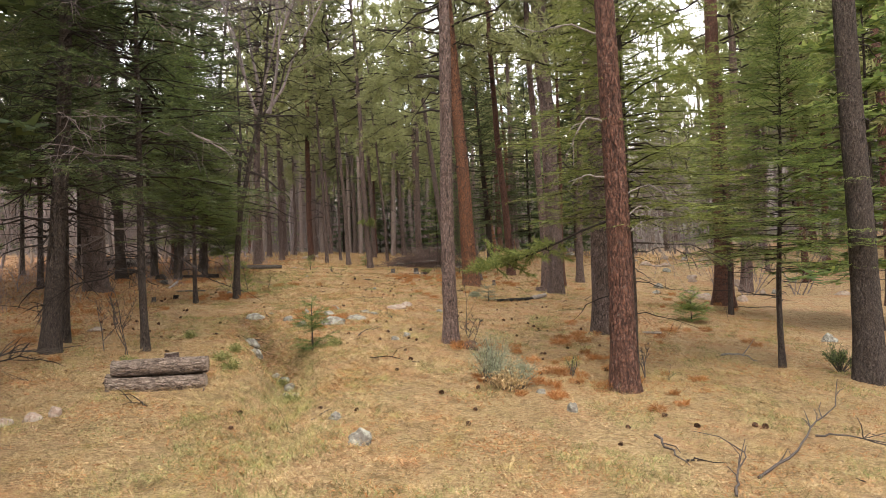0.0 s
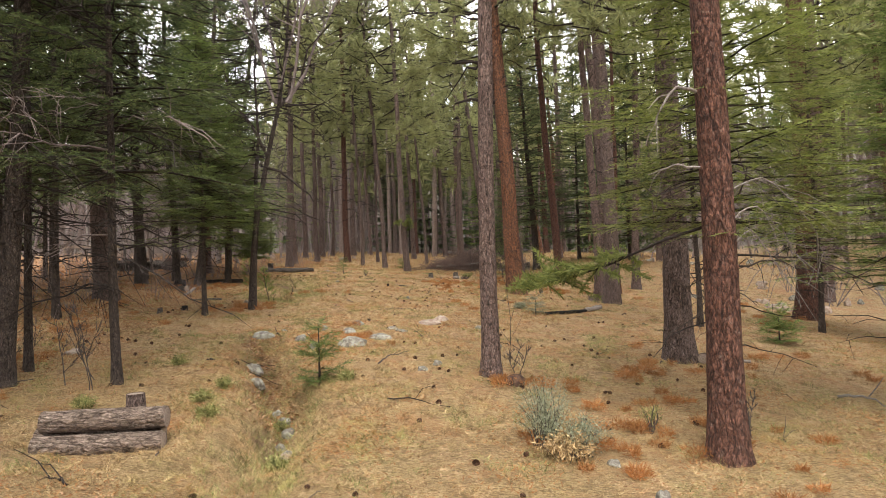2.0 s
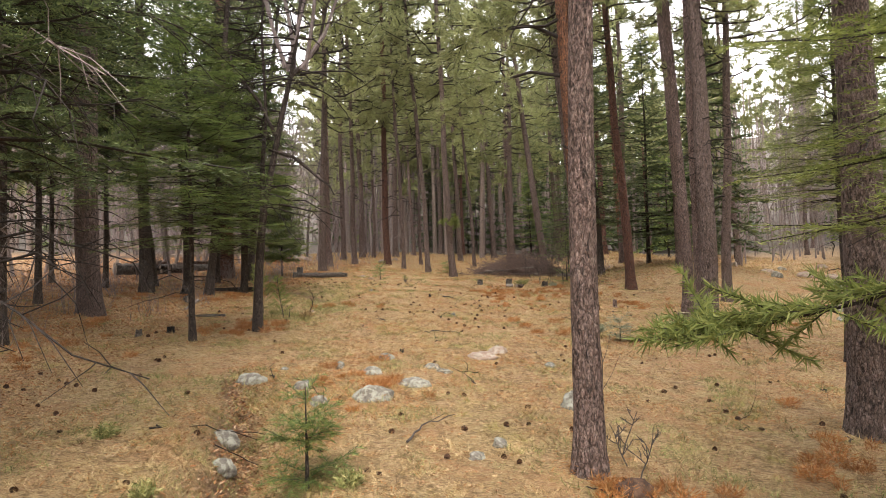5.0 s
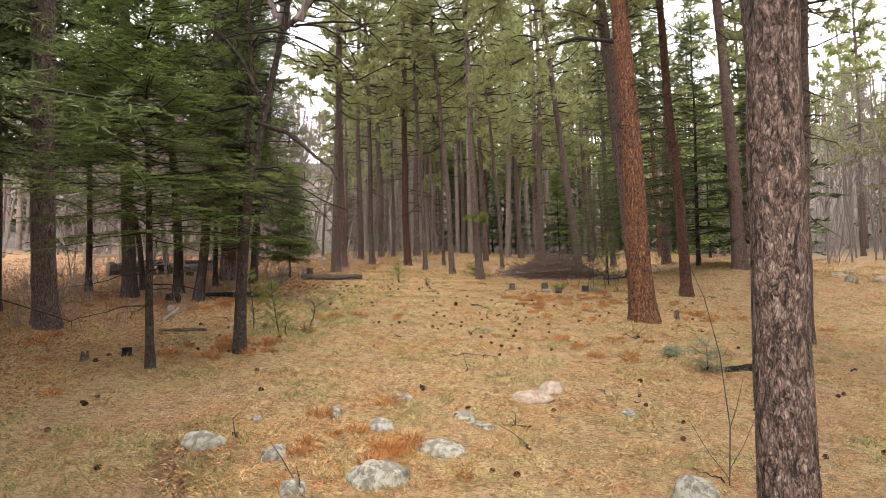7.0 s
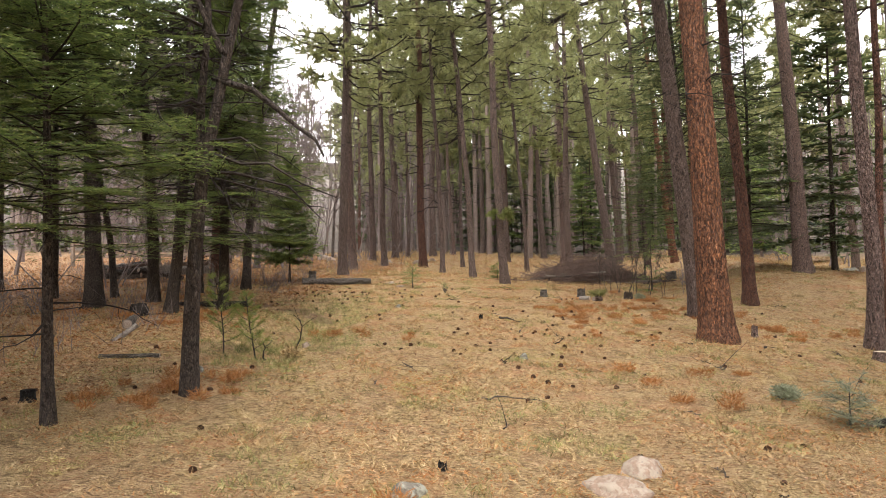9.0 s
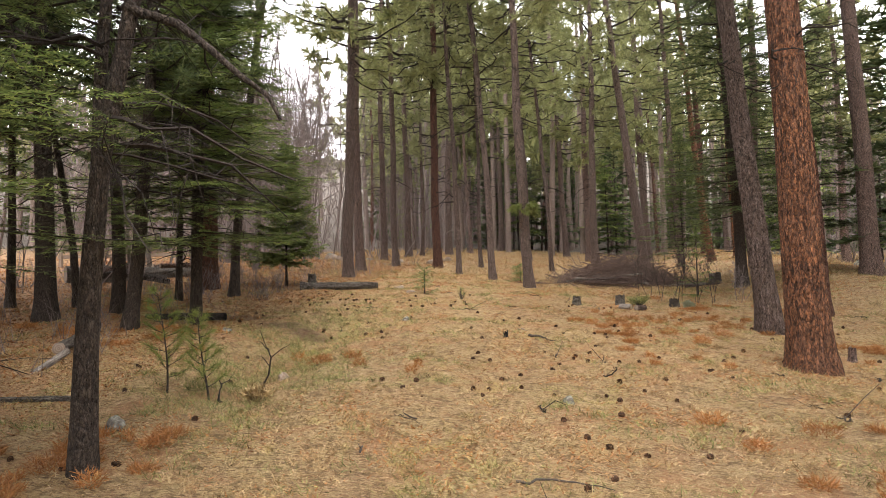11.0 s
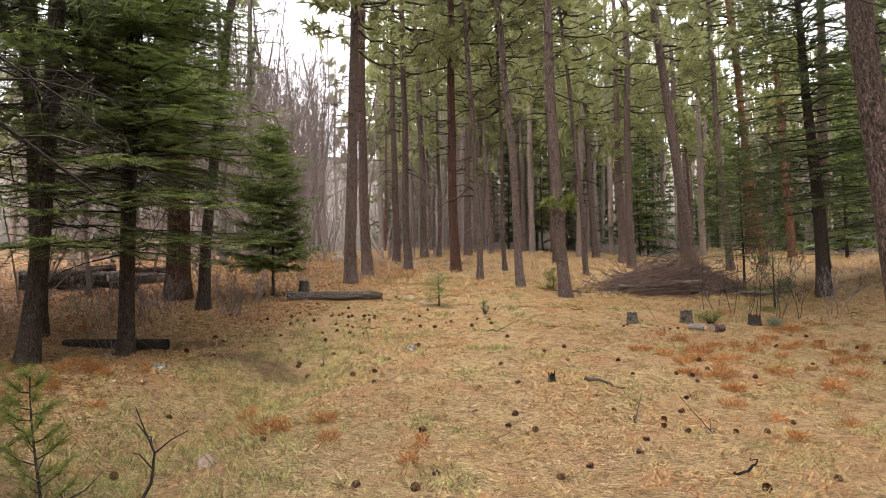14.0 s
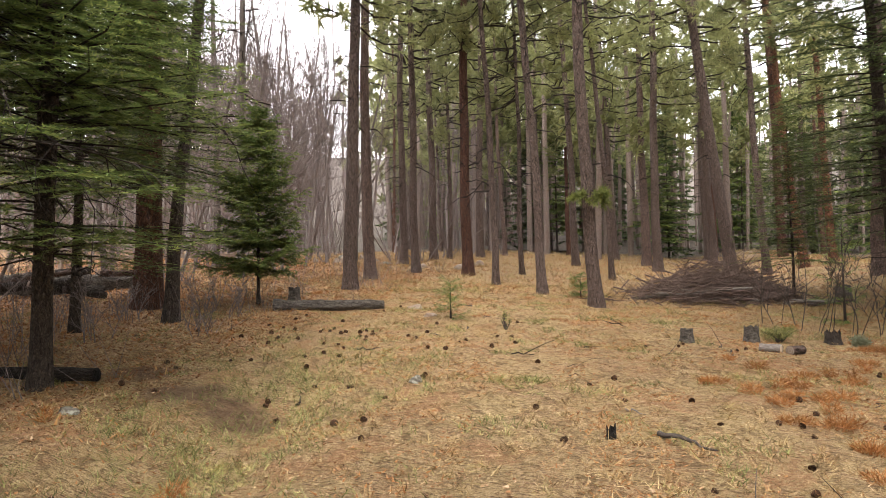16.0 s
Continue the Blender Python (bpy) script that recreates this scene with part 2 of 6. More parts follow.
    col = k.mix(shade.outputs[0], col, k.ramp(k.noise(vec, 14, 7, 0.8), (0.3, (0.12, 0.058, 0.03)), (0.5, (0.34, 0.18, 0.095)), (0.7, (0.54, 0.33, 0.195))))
    bare = k.add("Attribute")
    bare.attribute_name = "soil"
    col = k.mix(bare.outputs["Fac"], col, k.ramp(k.noise(vec, 18, 7, 0.8), (0.35, (0.07, 0.036, 0.022)), (0.55, (0.16, 0.088, 0.054)), (0.7, (0.28, 0.175, 0.105))))
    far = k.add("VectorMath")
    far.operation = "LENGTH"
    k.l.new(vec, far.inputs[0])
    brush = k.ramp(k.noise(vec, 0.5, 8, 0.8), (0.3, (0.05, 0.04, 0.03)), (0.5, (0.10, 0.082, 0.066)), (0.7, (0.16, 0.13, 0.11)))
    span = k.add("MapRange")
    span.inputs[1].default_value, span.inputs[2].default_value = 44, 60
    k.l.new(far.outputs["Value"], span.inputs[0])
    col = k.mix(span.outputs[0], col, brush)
    nrm = k.bump(fine, 1.0, 0.05, k.bump(turf, 1.0, 0.08))
    return k.done(col, 0.95, k.bump(grit, 0.6, 0.01, nrm))


def rock_material(name, base, light, lichen):
    k = Nodes(name)
    vec = k.coords()
    n1, n2, n3 = k.noise(vec, 5, 7, 0.7), k.noise(vec, 30, 7, 0.8), k.noise(vec, 13, 8, 0.75, 0.4)
    col = k.mix(n1, base, light)
    col = k.mix(k.ramp(n2, (0.35, (0.7, 0.7, 0.7)), (0.6, (0, 0, 0))), col, tuple(0.5 * c for c in base))
    col = k.mix(k.ramp(n3, (0.47, (0, 0, 0)), (0.55, (0.8, 0.8, 0.8))), col, lichen)
    spot = k.voronoi(vec, 22).outputs["Distance"]
    col = k.mix(k.ramp(spot, (0.12, (0.5, 0.5, 0.5)), (0.2, (0, 0, 0))), col, (0.06, 0.055, 0.05))
    return k.done(col, 0.9, k.bump(n2, 0.6, 0.015))


ROCK = rock_material("lichen_rock", (0.125, 0.105, 0.085), (0.21, 0.19, 0.16), (0.31, 0.305, 0.25))
ROCK_PINK = rock_material("pink_rock", (0.25, 0.17, 0.125), (0.34, 0.25, 0.195), (0.33, 0.28, 0.225))
SOIL = rock_material("bare_soil", (0.05, 0.027, 0.018), (0.09, 0.05, 0.033), (0.14, 0.08, 0.05))


def cut_wood_material(name, pale, dark):
    k = Nodes(name)
    rings = k.add("TexWave", Scale=14.0, Distortion=1.2, Detail=2.0)
    rings.wave_type, rings.rings_direction = "RINGS", "X"
    k.l.new(k.coords(), rings.inputs["Vector"])
    grain = k.noise(k.coords(), 40, 5, 0.7)
    col = k.mix(rings.outputs["Fac"], pale, dark)
    return k.done(k.mix(k.ramp(grain, (0.3, (0.6, 0.6, 0.6)), (0.6, (0, 0, 0))), col, dark), 0.85, k.bump(grain, 0.4, 0.004))


CUT = cut_wood_material("cut_wood_grey", (0.33, 0.27, 0.22), (0.20, 0.15, 0.12))
CUT_PALE = cut_wood_material("cut_wood_pale", (0.60, 0.50, 0.39), (0.45, 0.35, 0.25))
CHAR = bark_material("charred_wood", (0.025, 0.02, 0.018), (0.015, 0.012, 0.011), (0.005, 0.004, 0.004), 16, 1.0)
LENGTHWISE = (0.4, 1, 1)
LOG_BARK = bark_material("log_bark", (0.46, 0.36, 0.29), (0.29, 0.215, 0.17), (0.05, 0.035, 0.027), 14, 1.0, 0.3, LENGTHWISE)
LOG_BROWN = bark_material("log_bark_brown", (0.25, 0.16, 0.125), (0.15, 0.10, 0.082), (0.03, 0.02, 0.016), 13, 1.0, 0.2, LENGTHWISE)
LOG_CHAR = bark_material("charred_log", (0.03, 0.025, 0.022), (0.018, 0.014, 0.012), (0.005, 0.004, 0.004), 16, 1.0, 0.1, LENGTHWISE)
LOG_DARK = bark_material("log_bark_dark", (0.10, 0.08, 0.068), (0.062, 0.048, 0.042), (0.012, 0.009, 0.008), 16, 1.0, 0.2, LENGTHWISE)
LOG_WHITE = bark_material("bleached_log", (0.48, 0.43, 0.38), (0.33, 0.28, 0.245), (0.12, 0.10, 0.09), 20, 0.5, 0.0, (0.15, 1, 1))
OLD_LOG = bark_material("weathered_log", (0.27, 0.24, 0.21), (0.17, 0.145, 0.125), (0.03, 0.025, 0.022), 14, 1.0, 0.4, LENGTHWISE)


# ---- shapes ----
class Buf:
    """Collects tubes and blades, to become one mesh."""

    def __init__(self):
        self.v, self.f, self.n = [], [], 0

    def put(self, verts, faces):
        self.v.append(np.asarray(verts, float).reshape(-1, 3))
        self.f.append((np.asarray(faces, int) + self.n))
        self.n += len(self.v[-1])

    def tube(self, pts, radii, sides=4, cap=False):
        p = np.asarray(pts, float)
        d = np.gradient(p, axis=0)
        d /= np.linalg.norm(d, axis=1)[:, None] + 1e-9
        ref = np.where(np.abs(d[:, 2:3]) > 0.9, [[1.0, 0, 0]], [[0, 0, 1.0]])
        a = np.cross(d, ref)
        a /= np.linalg.norm(a, axis=1)[:, None] + 1e-9
        b = np.cross(d, a)
        ang = np.arange(sides) * 2 * np.pi / sides
        ring = a[:, None] * np.cos(ang)[None, :, None] + b[:, None] * np.sin(ang)[None, :, None]
        v = p[:, None] + ring * np.asarray(radii, float)[:, None, None]
        m = len(p)
        i, j = np.meshgrid(np.arange(m - 1), np.arange(sides), indexing="ij")
        k = (j + 1) % sides
        self.put(v.reshape(-1, 3), np.stack([i * sides + j, i * sides + k, (i + 1) * sides + k, (i + 1) * sides + j], -1).reshape(-1, 4))

    def blades(self, base, way, side, length, width):
        """One slim triangle a blade."""
        base, way, side = (np.asarray(q, float) for q in (base, way, side))
        n = len(base)
        if not n:
            return
        w = side * (np.broadcast_to(width, n)[:, None] / 2)
        tip = base + way * np.broadcast_to(length, n)[:, None]
        self.put(np.stack([base - w, base + w, tip], 1).reshape(-1, 3), np.arange(3 * n).reshape(-1, 3))

    def add(self, other, m):
        """Another collection, set down at the pose m."""
        a = np.array(m)
        base = 0
        for v, f in zip(other.v, other.f):
            self.put(v @ a[:3, :3].T + a[:3, 3], f - base)
            base += len(v)

    def mesh(self, name, smooth=False):
        me = bpy.data.meshes.new(name)
        faces = []
        for f in self.f:
            faces += f.tolist()
        me.from_pydata(np.concatenate(self.v).tolist() if self.v else [], [], faces)
        if smooth:
            me.shade_smooth()
        me.update()
        return me


def unit(a):
    return a / (np.linalg.norm(a, axis=-1, keepdims=True) + 1e-9)


def part(name, data, material, parent, label=""):
    """A mesh (or bmesh) as one object under a thing."""
    if isinstance(data, bmesh.types.BMesh):
        me = bpy.data.meshes.new(name)
        data.to_mesh(me)
        data.free()
        data = me
    if not data.materials:
        data.materials.append(material)
    ob = new(name, data)
    ob.parent = parent
    return tagged(ob, label=label)


def thing(name, label, category, m, group="", kind=""):
    ob = new(name)
    ob.empty_display_size = 0.2
    ob.matrix_world = m
    return tagged(ob, label, category, group, kind)


def solo(name, data, material, m, label, category, group="", kind=""):
    """A thing of a single mesh."""
    ob = part(name, data, material, None)
    ob.matrix_world = m
    return tagged(ob, label, category, group, kind)


# ---- the ground ----
def smooth01(v):
    v = min(1.0, max(0.0, v))
    return v * v * (3 - 2 * v)


DITCH = [((-1.1, 3.0), (-1.55, 6.0)), ((-1.55, 6.0), (-2.05, 8.6)), ((-2.05, 8.6), (-2.75, 10.3)), ((-2.75, 10.3), (-3.6, 12.2))]
HOLLOW = [((-4.6, 16.5), (-5.2, 18.6)), ((-5.2, 18.6), (-5.35, 20.6)), ((-5.35, 20.6), (-5.5, 23.0))]


def near_line(x, y, line):
    best, along = 1e9, 0.0
    for n, ((ax, ay), (bx, by)) in enumerate(line):
        dx, dy = bx - ax, by - ay
        s = min(1.0, max(0.0, ((x - ax) * dx + (y - ay) * dy) / (dx * dx + dy * dy)))
        d = math.hypot(x - ax - s * dx, y - ay - s * dy)
        if d < best:
            best, along = d, (n + s) / len(line)
    return best, along


def slope(x, y):
    """The broad lie of the land."""
    xc, yc = max(-16.0, min(9.0, x)), max(-6.0, min(36.0, y))
    z = -0.006 - 0.0586 * xc + 0.0929 * yc - 0.00256 * xc * xc - 0.00093 * xc * yc - 0.00051 * yc * yc
    z += max(0.0, y - 36) * 0.055 + 0.05 * max(0.0, -16 - x)
    z += 0.9 * smooth01((x - 0.5) / 5) * smooth01((y - 22) / 9)
    r, f = max(0.0, x - 11), max(0.0, math.hypot(x, y) - 62)
    return z + 0.10 * r * r / (r + 10) + 0.13 * f * f / (f + 25)


def ground_z(x, y):
    z = slope(x, y)
    if -8 < x < 2 and 1 < y < 25:
        d, s = near_line(x, y, DITCH)
        z -= 0.54 * math.exp(-(d / 0.30) ** 2) * (0.2 * smooth01(s * 5) + 0.8 * smooth01((s - 0.28) * 4)) * smooth01((1 - s) * 3)
        d, s = near_line(x, y, HOLLOW)
        z -= 0.20 * math.exp(-(d / 0.60) ** 2) * smooth01(s * 3) * smooth01((1 - s) * 3)
    if -40 < x < 40 and -12 < y < 70:
        z += 0.055 * noise.noise((x * 0.7, y * 0.7, 0.3)) + 0.028 * noise.noise((x * 2.3, y * 2.3, 1.7))
        z += 0.022 * noise.noise((x * 7.0, y * 7.0, 4.2))
    return z


def spread(lo, hi, step, far, grow):
    mid = list(np.arange(lo, hi, step))
    s, up = step, [hi]
    while up[-1] < far:
        s *= grow
        up.append(up[-1] + s)
    s, down = step, [lo - step]
    while down[-1] > -far:
        s *= grow
        down.append(down[-1] - s)
    return down[::-1] + mid + up


def bare_soil(x, y):
    """Where the earth lies open: the ditch's bed and the dug patches by the dark firs."""
    if not (-8 < x < 1 and 2 < y < 23):
        return 0.0
    rag = 0.5 + 0.9 * noise.noise((x * 2.6, y * 2.6, 7.0)) + 0.4 * noise.noise((x * 8.0, y * 8.0, 2.0))
    d = near_line(x + 0.10, y, DITCH)[0]
    dug = min(math.hypot((x - px) / 1.3, y - py) for px, py in ((-6.22, 21.0), (-5.62, 20.85), (-6.0, 21.15), (-6.95, 21.45)))
    open_bed = max(math.exp(-(d / 0.22) ** 2) * smooth01((y - 6.6) / 2.0), math.exp(-(dug / 0.30) ** 2))
    return 0.78 * smooth01((1.5 * (0.35 + 0.65 * rag) * open_bed - 0.35) / 0.35)


SHEET = []


def build_ground():
    xs, ys = spread(-9, 7, 0.11, 420, 1.13), spread(1.5, 30, 0.11, 420, 1.13)
    verts = [(x, y, ground_z(x, y)) for y in ys for x in xs]
    SHEET.extend((np.array(xs), np.array(ys), np.array([v[2] for v in verts]).reshape(len(ys), len(xs))))
    w = len(xs)
    faces = [(j * w + i, j * w + i + 1, (j + 1) * w + i + 1, (j + 1) * w + i) for j in range(len(ys) - 1) for i in range(w - 1)]
    me = bpy.data.meshes.new("ground")
    me.from_pydata(verts, [], faces)
    me.shade_smooth()
    soil = [bare_soil(x, y) for y in ys for x in xs]
    SHEET.append(np.array(soil).reshape(len(ys), len(xs)))
    me.attributes.new("soil", "FLOAT", "POINT").data.foreach_set("value", soil)
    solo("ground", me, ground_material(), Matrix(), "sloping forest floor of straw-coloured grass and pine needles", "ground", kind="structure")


build_ground()


def lie(x, y, layer=2):
    """The height of the ground's surface (or, as layer 3, its bareness), for single places or arrays."""
    xs, ys, z = SHEET[0], SHEET[1], SHEET[layer]
    x, y = np.asarray(x, float), np.asarray(y, float)
    a, b = np.clip(np.searchsorted(xs, x) - 1, 0, len(xs) - 2), np.clip(np.searchsorted(ys, y) - 1, 0, len(ys) - 2)
    u, v = np.clip((x - xs[a]) / (xs[a + 1] - xs[a]), 0, 1), np.clip((y - ys[b]) / (ys[b + 1] - ys[b]), 0, 1)
    return (z[b, a] * (1 - u) + z[b, a + 1] * u) * (1 - v) + (z[b + 1, a] * (1 - u) + z[b + 1, a + 1] * u) * v


def at(x, y, dz=0.0, rx=0, ry=0, rz=0):
    return pose(x, y, float(lie(x, y)) + dz, rx, ry, rz)


# ---- trees ----
def trunk_mesh(h, r, seed, sides=14, rings=30, flare=0.35, rough=0.05, sway=0.05, top=0.25):
    """A tapered trunk with a flared foot and uneven bark; its axis sways a little."""
    rng = random.Random(seed)
    ph = [rng.uniform(0, 6.28) for _ in range(4)]
    zs = np.concatenate([np.linspace(-0.3, 1.2, max(6, rings // 4)), np.linspace(1.2, h, rings)[1:]]) if h > 2 else np.linspace(-0.08, h, rings)
    v, f = [], []
    for z in zs:
        u = max(0.0, z) / h
        rad = r * (1 - (1 - top) * u ** 0.9) + r * flare * math.exp(-max(0.0, z) / (1.1 * r + 0.08))
        cx = sway * math.sin(z * 0.5 + ph[0]) * min(1, max(0, z)) + 0.3 * sway * math.sin(z * 1.7 + ph[1])
        cy = sway * math.sin(z * 0.45 + ph[2]) * min(1, max(0, z))
        for i in range(sides):
            a = 2 * math.pi * i / sides
            lobes = 1 + 0.16 * flare * math.exp(-max(0, z) / 0.3) * math.sin(5 * a + ph[3])
            nz = noise.noise((math.cos(a) * 1.3, math.sin(a) * 1.3, z * 0.6 + seed)) * 0.05
            if sides > 24:
                nz += rough * noise.voronoi((math.cos(a) * r * 11, math.sin(a) * r * 11, z * 3.2 + seed))[0][0] * 1.6 - rough * 0.6
                nz += rough * 0.6 * noise.noise((math.cos(a) * r * 40, math.sin(a) * r * 40, z * 18))
            q = rad * lobes * (1 + nz)
            v.append((cx + q * math.cos(a), cy + q * math.sin(a), z))
    for j in range(len(zs) - 1):
        for i in range(sides):
            k = (i + 1) % sides
            f.append((j * sides + i, j * sides + k, (j + 1) * sides + k, (j + 1) * sides + i))
    f.append(tuple(range((len(zs) - 1) * sides, len(zs) * sides)))
    me = bpy.data.meshes.new("trunk")
    me.from_pydata(v, [], f)
    me.shade_smooth()
    return me


def fir_crown(h, reach, seed, gap=0.3, pitch=0.04, needle=0.06, fat=0.016, droop=0.35, bare=0.12, lower=1.0, stout=1.0, raw=False):
    """Tiers of flat sprays. Returns the needles and the limbs."""
    rng = np.random.default_rng(seed)
    green, wood = Buf(), Buf()
    z = 0.0
    while z < h:
        frac = z / h
        full = reach * (1 - frac) ** 0.72 * (lower + (1 - lower) * min(1, frac * 5)) + 0.12
        for az in rng.uniform(0, 6.28) + np.arange(5) * 1.2566 + rng.uniform(-0.3, 0.3, 5):
            if rng.random() < 0.12:
                continue
            ln = full * rng.uniform(0.62, 1.12)
            u = np.linspace(0, 1, 7)
            up = rng.uniform(-0.05, 0.25) + 0.5 * frac
            zz = z + rng.uniform(-0.12, 0.12) + ln * (up * u - droop * u ** 2 + 0.16 * u ** 4)
            bend = rng.uniform(-0.22, 0.22)
            ang = az + bend * u ** 2
            pts = np.stack([ln * u * np.cos(ang), ln * u * np.sin(ang), zz], 1)
            wood.tube(pts[::2], (stout * (0.003 + 0.009 * ln * (1 - 0.9 * u)))[::2], 3)
            s = np.arange(bare * ln + 0.05, ln, gap * 0.3) / ln
            s = s + rng.uniform(-0.01, 0.01, len(s))
            n = len(s)
            root = np.stack([np.interp(s, u, pts[:, i]) for i in range(3)], 1)
            sign = np.where(np.arange(n) % 2, 1.0, -1.0)
            ta = np.interp(s, u, ang) + sign * rng.uniform(0.7, 1.15, n)
            tl = (0.42 * ln * (1 - s) + 0.10 + 0.05 * ln) * rng.uniform(0.6, 1.15, n)
            td = unit(np.stack([np.cos(ta), np.sin(ta), rng.uniform(-0.35, 0.12, n)], 1))
            base, way = [], []
            for k in range(n):
                d = np.arange(0.02, tl[k], pitch)
                curve = root[k] + td[k] * d[:, None]
                curve[:, 2] -= 0.25 * d ** 2
                base.append(curve)
                way.append(np.repeat(td[k][None], len(d), 0))
            d = np.arange(bare, 1, pitch / ln)
            base.append(np.stack([np.interp(d, u, pts[:, i]) for i in range(3)], 1))
            way.append(np.repeat(unit(pts[-1:] - pts[-3:-2]), len(d), 0))
            base, way = np.concatenate(base), np.concatenate(way)
            m = len(base)
            flat = unit(np.cross(way, [0, 0, 1.0]))
            for sg in (1.0, -1.0):
                nd = unit(way * rng.uniform(0.35, 0.9, (m, 1)) + sg * flat + rng.normal(0, 0.28, (m, 3)))
                sd = unit(np.cross(nd, rng.normal(0, 0.35, (m, 3)) + [0, 0, 1.0]))
                green.blades(base, nd, sd, needle * rng.uniform(0.7, 1.2, m), fat)
            keep = rng.random(m) < 0.5
            nd = unit(way[keep] + rng.normal(0, 0.3, (keep.sum(), 3)) + [0, 0, 0.4])
            green.blades(base[keep], nd, flat[keep], needle, fat)
        z += gap * rng.uniform(0.75, 1.25) * (1 - 0.45 * frac)
    if raw:
        return green, wood
    return green.mesh("crown"), wood.mesh("bough_wood")


def pine_crown(h, reach, seed, count=60, tufts=9, blades=18, needle=0.19, fat=0.015, raw=False):
    """Rising limbs with bursts of long needles at their ends."""
    rng = np.random.default_rng(seed)
    green, wood = Buf(), Buf()
    heads, ways = [], []
    for i in range(count):
        frac = (i + rng.random()) / count
        ln = reach * (0.55 + 0.55 * math.sin(math.pi * min(1, frac * 1.15 + 0.1))) * (1 - 0.55 * frac) * rng.uniform(0.45, 1.15)
        az, z = rng.uniform(0, 6.28), frac * h
        u = np.linspace(0, 1, 6)
        rise = rng.uniform(-0.15, 0.25) + 0.45 * frac
        ang = az + rng.uniform(-0.4, 0.4) * u ** 2
        pts = np.stack([ln * u * np.cos(ang), ln * u * np.sin(ang), z + ln * (rise * u - 0.25 * u + 0.32 * u ** 2.5)], 1)
        pts[1:] += rng.normal(0, 0.03 * ln, (5, 3))
        if blades > 10:
            wood.tube(pts, 0.006 + 0.016 * ln * (1 - 0.85 * u), 4)
        else:
            wood.tube(pts[::2], (0.006 + 0.016 * ln * (1 - 0.85 * u))[::2], 3)
        for j in range(tufts):
            s = rng.uniform(0.35, 1.0)
            p = np.array([np.interp(s, u, pts[:, c]) for c in range(3)])
            d = unit(np.array([math.cos(az), math.sin(az), 0.35]) + rng.normal(0, 0.65, 3))
            q = p + d * rng.uniform(0.15, 0.5) * (0.5 + 0.3 * ln)
            if blades > 10:
                wood.tube([p, q], [0.008, 0.004], 3)
            heads.append(q)
            ways.append(d)
            if rng.random() < 0.6:
                heads.append((p + q) / 2)
                ways.append(d)
    heads, ways = np.repeat(np.array(heads), blades, 0), np.repeat(np.array(ways), blades, 0)
    m = len(heads)
    nd = unit(ways * rng.uniform(0.1, 1.0, (m, 1)) + rng.normal(0, 0.6, (m, 3)))
    green.blades(heads + ways * rng.uniform(-0.08, 0.04, (m, 1)), nd, unit(np.cross(nd, rng.normal(0, 1, (m, 3)))), needle * rng.uniform(0.65, 1.15, m), fat)
    if raw:
        return green, wood
    return green.mesh("crown"), wood.mesh("bough_wood")


def dead_limbs(lo, hi, count, reach, seed, r=0.1, twigs=4, stout=1.0):
    """Bare limbs and snags along a trunk."""
    rng = np.random.default_rng(seed)
    wood = Buf()
    for i in range(count):
        z, az, ln = rng.uniform(lo, hi), rng.uniform(0, 6.28), reach * rng.uniform(0.2, 1.0) ** 1.3
        u = np.linspace(0, 1, 6)
        ang = az + rng.uniform(-0.8, 0.8) * u ** 2
        out = r * 0.5 + ln * u
        pts = np.stack([out * np.cos(ang), out * np.sin(ang), z + ln * (rng.uniform(-0.15, 0.4) * u - rng.uniform(0.1, 0.6) * u ** 2)], 1)
        pts[1:] += rng.normal(0, 0.03 * ln, (5, 3))
        wood.tube(pts, 0.003 + stout * (0.006 + 0.009 * ln) * (1 - 0.9 * u), 4)
        for _ in range(int(twigs * min(1.5, ln))):
            s = rng.uniform(0.25, 0.95)
            p = np.array([np.interp(s, u, pts[:, c]) for c in range(3)])
            d = unit(np.array([math.cos(az), math.sin(az), 0]) + rng.normal(0, 0.7, 3))
            tl = ln * rng.uniform(0.15, 0.45)
            mid = p + d * tl * 0.5 + rng.normal(0, 0.06 * tl, 3)
            end = p + d * tl + [0, 0, -0.25 * tl] + rng.normal(0, 0.1 * tl, 3)
            wood.tube([p, mid, end], [0.005, 0.004, 0.002], 3)
    return wood.mesh("deadwood")


